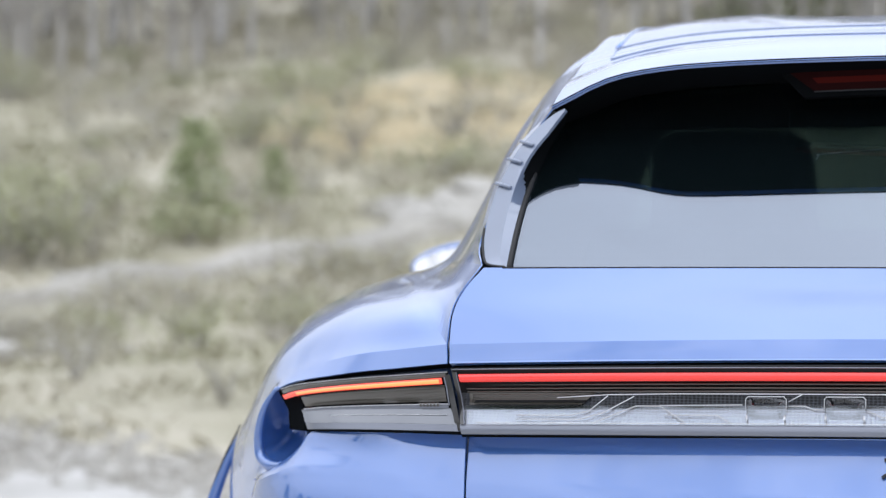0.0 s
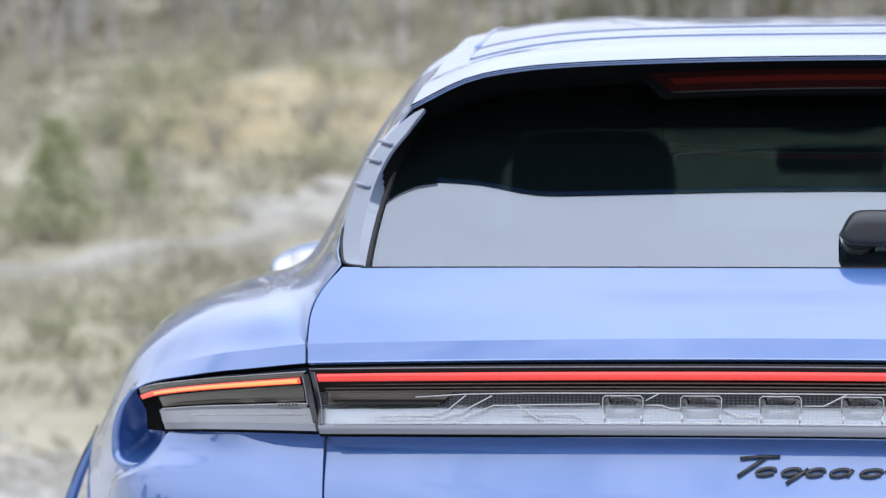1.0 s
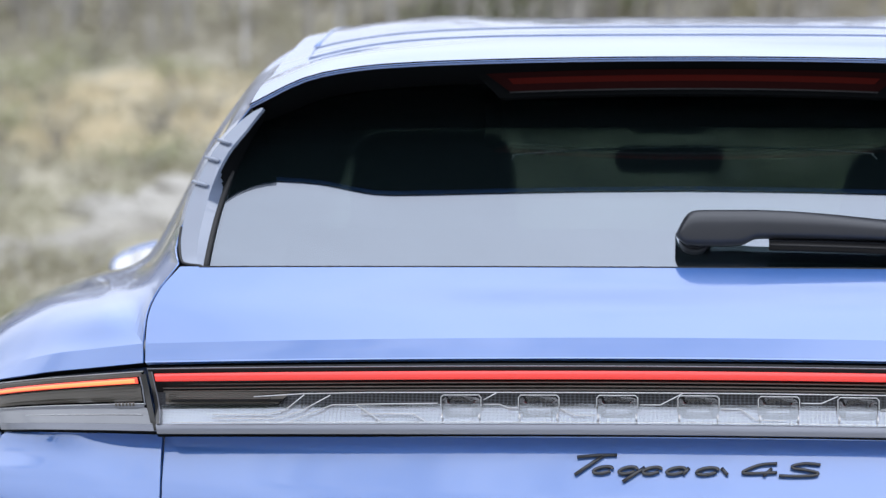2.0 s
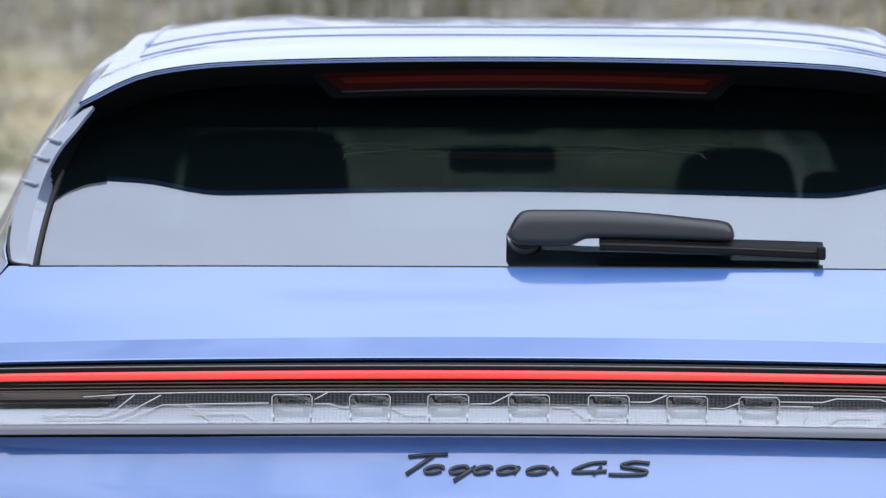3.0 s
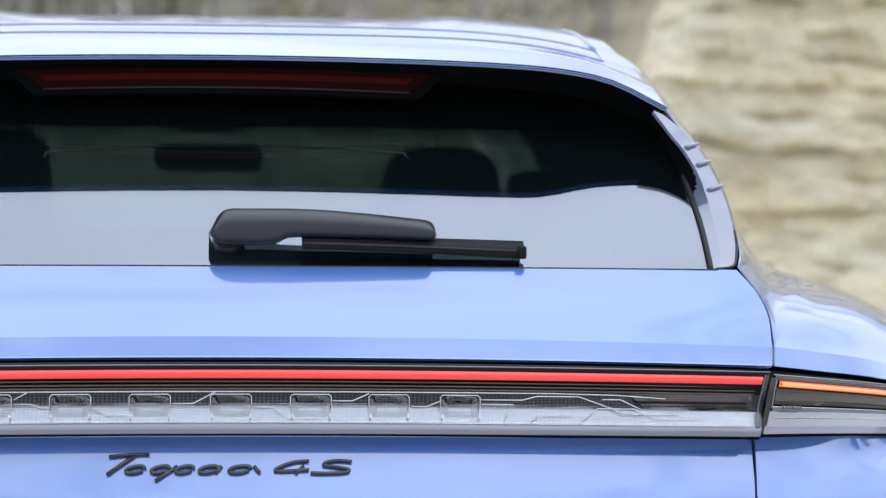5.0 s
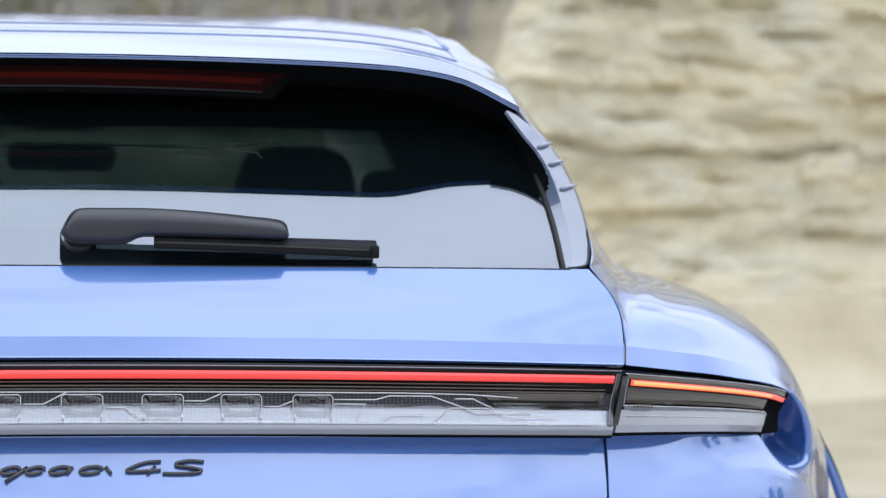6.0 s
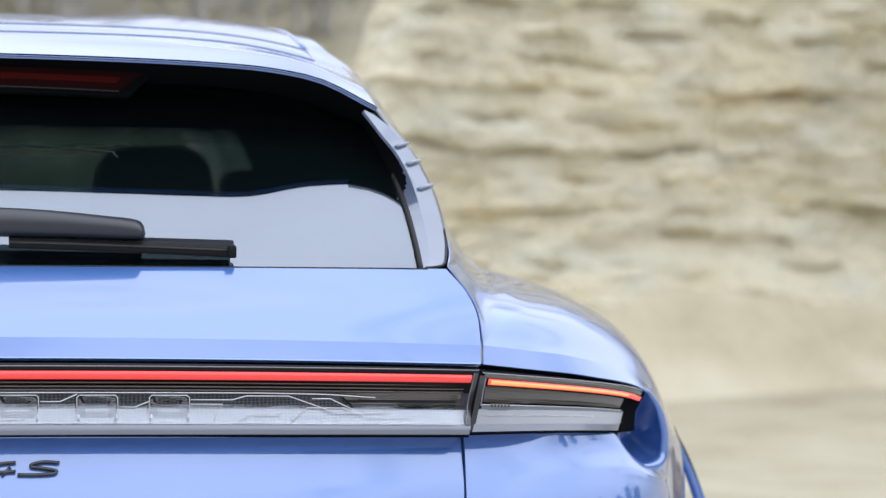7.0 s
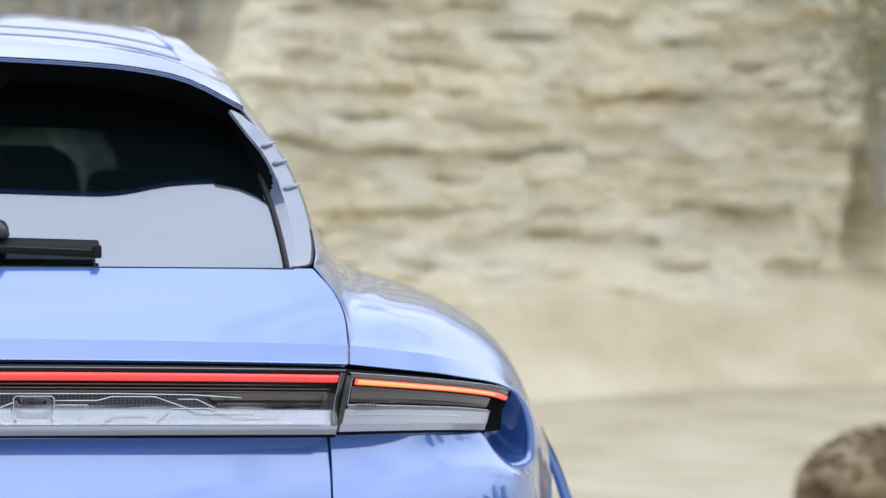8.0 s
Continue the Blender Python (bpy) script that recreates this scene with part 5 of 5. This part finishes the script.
PALE_BARK = mottled(material("pale_birch_bark", (0.6, 0.58, 0.55), 0.8), ((0.20, 0.19, 0.18), (0.55, 0.54, 0.53), (0.68, 0.67, 0.66)), 3, 6, 0.3, stretch=(1, 1, 2))
STONE = mottled(material("pale_stone", (0.55, 0.52, 0.47), 0.9), ((0.31, 0.29, 0.25), (0.40, 0.38, 0.34), (0.47, 0.45, 0.41)), 2, 6, 0.5)
rng = random.Random(11)


def add_leaf(bm, at, size):
    d = Vector((rng.gauss(0, 1), rng.gauss(0, 1), rng.gauss(0, 0.7))).normalized()
    e = d.orthogonal().normalized()
    e.rotate(Matrix.Rotation(rng.uniform(0, 6.28), 3, d))
    w = d.cross(e) * 0.42
    a = Vector(at)
    bm.faces.new([bm.verts.new(a + v * size) for v in (-e, w - e * 0.1, e, -w + e * 0.1)])


def bush(mat, label, leaves, size, leaf, height, name="bush", group="hillside bushes"):
    """A loose shrub: bent stems, and leaves thickest round their ends."""
    t = thing(name, label, name, (0, 0, 0), group)
    bm, tips = bmesh.new(), []
    for _ in range(9):
        a, r = rng.uniform(0, 6.28), rng.uniform(0.25, 0.95)
        tip = Vector((math.cos(a) * r * size, math.sin(a) * r * size, height * rng.uniform(0.45, 1.0)))
        tips.append(tip)
        add_tube(bm, spline([(0, 0, -0.05), tuple(tip * 0.45 + Vector((0, 0, height * 0.15))), tuple(tip)], 3), lambda k: 0.016 * (1.15 - k), 4)
    part("branchwork", bm, BARK, t)
    bm = bmesh.new()
    for _ in range(leaves):
        p = rng.choice(tips)
        k = rng.uniform(0.45, 1.1)
        w = size * 0.24
        add_leaf(bm, (p.x * k + rng.gauss(0, w), p.y * k + rng.gauss(0, w), max(0.0, p.z * k + rng.gauss(0, height * 0.15))), leaf * rng.uniform(0.6, 1.3))
    part("foliage", bm, mat, t, smooth=False)
    return t


BUSHES = [
    bush(DRY, "dry tan brushwood bush on the hillside", 230, 0.75, 0.045, 0.65),
    bush(DRY, "dry tan brushwood bush on the hillside", 200, 0.6, 0.04, 0.85),
    bush(FRESH, "loose bush with fresh green leaves on the hillside", 420, 0.65, 0.05, 0.80),
    bush(FRESH, "loose bush with fresh green leaves on the hillside", 420, 0.80, 0.055, 0.65),
]
spots = []
for k in range(150):
    y = rng.uniform(14.5, 47)
    x = rng.uniform(-0.42, -0.02) * (y + 3)
    spots.append((x, y, rng.choice((0, 0, 0, 0, 1, 1, 1, 1, 1, 2, 3))))
for k in range(20):
    y = rng.uniform(15, 46)
    spots.append((rng.uniform(-0.04, 0.16) * (y + 3), y, rng.choice((0, 1, 2))))
for k in range(9):
    y = rng.uniform(12.5, 20)
    spots.append((rng.uniform(-0.38, -0.20) * (y + 2.7), y, rng.choice((0, 0, 0, 1, 1))))
for k in range(86):
    y = rng.uniform(22, 58)
    spots.append((rng.uniform(-0.38, -0.05) * (y + 2.7), y, rng.choice((0, 0, 1, 1, 1, 2, 3))))
first = set()
for x, y, kind in spots:
    if y < 36 and min(math.hypot(x - p[0], y - p[1]) for p in line) < 1.3:
        continue
    m = pose(x, y, land(x, y), 0, 0, rng.uniform(0, 360))
    if kind in first:
        c = copy_thing(BUSHES[kind], m)
        c.scale = [rng.uniform(0.4, 0.65 if y < 22 else 1.2)] * 3
    else:
        first.add(kind)
        BUSHES[kind].matrix_basis = m

# low dry growth between the bushes
SCRUB = mottled(material("dry_undergrowth", (0.36, 0.34, 0.25), 0.95), ((0.33, 0.33, 0.215), (0.41, 0.39, 0.285), (0.46, 0.43, 0.335), (0.50, 0.475, 0.395)), 0.3)
verts, faces = [], []
for _ in range(3900):
    y = rng.uniform(9.2, 60)
    x = rng.uniform(-0.44, 0.16) * (y + 3)
    if y < 36 and min(math.hypot(x - p[0], y - p[1]) for p in line) < 1.0 or y < quarry_edge(x) + 0.2 or y < 20 and rng.random() < 0.5 or ((x + 7.4) / 3.6) ** 2 + ((y - 41) / 4.0) ** 2 < 1 and rng.random() < 0.75:
        continue
    tall = rng.uniform(0.08, 0.34) * (0.4 if y < 21 else 1.0)
    for _ in range(16):
        a, r = rng.uniform(0, 6.28), rng.uniform(0.05, 0.5)
        bx, by = x + r * math.cos(a), y + r * math.sin(a)
        q, w, h = rng.uniform(0, 6.28), rng.uniform(0.01, 0.022), tall * rng.uniform(0.4, 1.2)
        lx, ly = rng.gauss(0, 0.9) * h, rng.gauss(0, 0.9) * h
        z = land(bx, by) - 0.02
        k = len(verts)
        verts += [(bx - w * math.cos(q), by - w * math.sin(q), z), (bx + w * math.cos(q), by + w * math.sin(q), z), (bx + lx + w * math.cos(q), by + ly + w * math.sin(q), z + h), (bx + lx - w * math.cos(q), by + ly - w * math.sin(q), z + h)]
        faces.append((k, k + 1, k + 2, k + 3))
me = bpy.data.meshes.new("undergrowth")
me.from_pydata(verts, [], faces)
me.materials.append(SCRUB)
tagged(new("undergrowth", me), "dry tan undergrowth covering the hillside", "undergrowth", "", "stuff")


NEEDLE_DARK = mottled(material("dark_pine_needles", (0.05, 0.08, 0.035), 0.8), ((0.030, 0.048, 0.024), (0.055, 0.085, 0.040), (0.085, 0.115, 0.060)), 4)


def pine(at, height, label, needles=NEEDLE):
    """A young pine: tapered stem, whorls of drooping limbs, needles in tufts."""
    t = thing("pine_tree", label, "tree", at, "pines")
    part("trunk", add_tube(bmesh.new(), [(0, 0, -0.1), (0.01, 0, height * 0.5), (0, 0.01, height)], lambda k: 0.035 * height * (1.06 - k) * 0.6, 7), BARK, t)
    bm = bmesh.new()
    for k in range(11):
        h = height * (0.12 + 0.85 * k / 11)
        reach = height * (0.30 if height > 3 else 0.44) * (1 - k / 12) ** 0.8
        for _ in range(7):
            a, r = rng.uniform(0, 6.28), reach * rng.uniform(0.6, 1.15)
            tip = Vector((math.cos(a) * r, math.sin(a) * r, h - 0.15 * r))
            add_tube(bm, [(0, 0, h), tuple(tip)], 0.006 * height, 4)
            for _ in range(15):
                q = rng.uniform(0.25, 1.05)
                add_leaf(bm, (tip.x * q + rng.gauss(0, 0.05 * height), tip.y * q + rng.gauss(0, 0.05 * height), h + (tip.z - h) * q + rng.gauss(0, 0.03 * height)), 0.032 * height)
    part("crown", bm, needles, t, smooth=False)
    return t


for x, y, h in ((-8.72, 28.0, 1.5), (-8.75, 32.0, 0.9), (-10.9, 27.0, 0.8), (-2.9, 52.0, 4.5), (-1.7, 55.0, 5.5), (-3.75, 50.0, 3.6)):
    pine((x, y, land(x, y)), h, "young green pine on the dry hillside")


def bare_tree(height, pale):
    """A leafless tree: tapered trunk, forked limbs, fine twigs."""
    t = thing("bare_tree", "slim leafless tree with pale bark at the wood's edge" if pale else "slim leafless tree with grey bark at the wood's edge", "tree", (0, 0, 0), "wood's edge")
    lean = rng.uniform(-0.03, 0.03)
    part("trunk", add_tube(bmesh.new(), [(lean * h * h * 0.1, 0, h) for h in np.linspace(-0.3, height, 8)], lambda k: 0.075 * (1.08 - k), 8), PALE_BARK if pale else BARK, t)
    bm = bmesh.new()
    for _ in range(26):
        h = rng.uniform(0.12, 0.95) * height
        a, r = rng.uniform(0, 6.28), (height - h) * rng.uniform(0.16, 0.3) + 0.3
        tip = Vector((math.cos(a) * r, math.sin(a) * r, h + r * 0.9))
        add_tube(bm, [(0, 0, h), (tip.x * 0.5, tip.y * 0.5, h + r * 0.3), tuple(tip)], lambda k: 0.022 * (1.1 - k), 4)
        for _ in range(5):
            q = tip * 1.0
            v = Vector((rng.gauss(0, 0.35), rng.gauss(0, 0.35), rng.uniform(0.1, 0.7)))
            add_tube(bm, [tuple(Vector((0, 0, h)).lerp(q, rng.uniform(0.5, 1))), tuple(q + v)], 0.008, 3)
    part("crown", bm, BARK, t, smooth=False)
    return t


TREES = [bare_tree(4.2, True), bare_tree(4.8, False), bare_tree(3.8, False), bare_tree(5.0, True)]
first = set()
for k in range(240):
    y = rng.uniform(46, 62)
    x = rng.uniform(-0.46, 0.24) * y
    if x < -0.24 * (y + 2.7) and not k % 4:
        continue
    i = rng.choice((0, 1, 1, 1, 2, 2, 2, 3))
    m = pose(x, y, land(x, y) - 0.1, 0, 0, rng.uniform(0, 360))
    if i in first:
        c = copy_thing(TREES[i], m)
        c.scale = [rng.uniform(0.8, 1.25)] * 3
    else:
        first.add(i)
        TREES[i].matrix_basis = m

# the wood behind the quarry's rear slope, seen mirrored in the paintwork
for k in range(70):
    y = rng.uniform(-52, -20)
    x = rng.uniform(-34, 34)
    c = copy_thing(TREES[rng.randrange(4)], pose(x, y, land(x, y) - 0.1, 0, 0, rng.uniform(0, 360)))
    c.scale = [rng.uniform(1.0, 1.5)] * 3
for k in range(9):
    a = rng.uniform(-0.9, 0.9)
    x, y = 30 * math.sin(a), -30 * math.cos(a)
    pine((x, y, land(x, y)), rng.uniform(4.0, 7.0), "tall dark pine on the slope behind the quarry", NEEDLE_DARK)

for side in (-1, 1):
    for k in range(22):
        a = rng.uniform(0.9, 2.1)
        r = rng.uniform(24, 34)
        x, y = side * r * math.sin(a), -r * math.cos(a) - 6
        pine((x, y, land(x, y)), rng.uniform(6.0, 9.5), "tall dark pine on the slope behind the quarry", NEEDLE_DARK)

# loose stones at the edge of the quarry floor
verts, faces = [], []
for _ in range(700):
    x, r = rng.uniform(-6.5, -1.5), rng.uniform(0.02, 0.08)
    y = quarry_edge(x) + rng.gauss(-0.2, 0.45)
    k, z = len(verts), land(x, y)
    for q in range(5):
        a = 1.2566 * q + rng.uniform(-0.3, 0.3)
        verts.append((x + r * math.cos(a), y + r * math.sin(a), z - 0.01))
        verts.append((x + 0.6 * r * math.cos(a), y + 0.6 * r * math.sin(a), z + r * rng.uniform(0.5, 0.9)))
    faces += [(k + 2 * q, k + (2 * q + 2) % 10, k + (2 * q + 3) % 10, k + 2 * q + 1) for q in range(5)]
    faces.append(tuple(k + 2 * q + 1 for q in range(5)))
me = bpy.data.meshes.new("loose_stones")
me.from_pydata(verts, [], faces)
me.materials.append(STONE)
tagged(new("loose_stones", me), "pale loose stones at the edge of the quarry floor", "stones", "", "stuff")

# pale boulders by the track
for k in range(26):
    bm = bmesh.new()
    bmesh.ops.create_icosphere(bm, subdivisions=2, radius=1)
    r = rng.uniform(0.22, 0.6) if k < 20 else rng.uniform(0.12, 0.35)
    for v in bm.verts:
        v.co *= r * (0.8 + 0.45 * noise.noise(v.co * 1.3 + Vector((k * 3.1, 0, 0))))
        v.co.z *= 0.6
    x, y = (-6.0 + rng.gauss(0, 0.45), 30.6 + rng.gauss(0, 0.8)) if k < 20 else (-9 + rng.uniform(-3, 3), 14 + rng.uniform(-1, 4))
    b = part("boulder", bm, STONE, None, smooth=False)
    b.location = (x, y, land(x, y) + 0.1 * r)
    tagged(b, "pale limestone boulder on the hillside", "boulder", "boulders")

DULL = mottled(material("dull_ivy", (0.12, 0.13, 0.07), 0.9), ((0.24, 0.235, 0.14), (0.34, 0.33, 0.205), (0.43, 0.41, 0.29)), 3)
# ivy in the cleft of the rock, and a brown clump of dead grass on the scree
IVY = bush(DULL, "dull green ivy hanging in a cleft of the rock", 1100, 0.62, 0.055, 1.9, "ivy", "")
IVY.matrix_basis = pose(6.95, 13.6, 1.35)
BROWN = mottled(material("dead_grass", (0.12, 0.08, 0.04), 0.95), ((0.13, 0.09, 0.05), (0.25, 0.185, 0.11), (0.42, 0.345, 0.22)), 5)
bm = bmesh.new()
bmesh.ops.create_icosphere(bm, subdivisions=4, radius=1)
for v in bm.verts:
    n = v.co.copy()
    v.co = Vector((n.x * 0.36, n.y * 0.30, n.z * 0.27)) * (0.85 + 0.34 * noise.noise(n * 1.6) + 0.26 * noise.noise(n * 4.2) + 0.12 * noise.noise(n * 11.0))
CLOD = thing("earth_clod", "brown clod of earth with dead grass on the scree", "earth clod")
part("earth", bm, BROWN, CLOD)
bm = bmesh.new()
for _ in range(500):
    d = Vector((rng.gauss(0, 1), rng.gauss(0, 1), abs(rng.gauss(0, 1)))).normalized()
    add_leaf(bm, (d.x * 0.34, d.y * 0.28, d.z * 0.27), 0.03)
part("dead_grass", bm, BROWN, CLOD, smooth=False)
CLOD.location = (4.14, 7.0, 0.09)
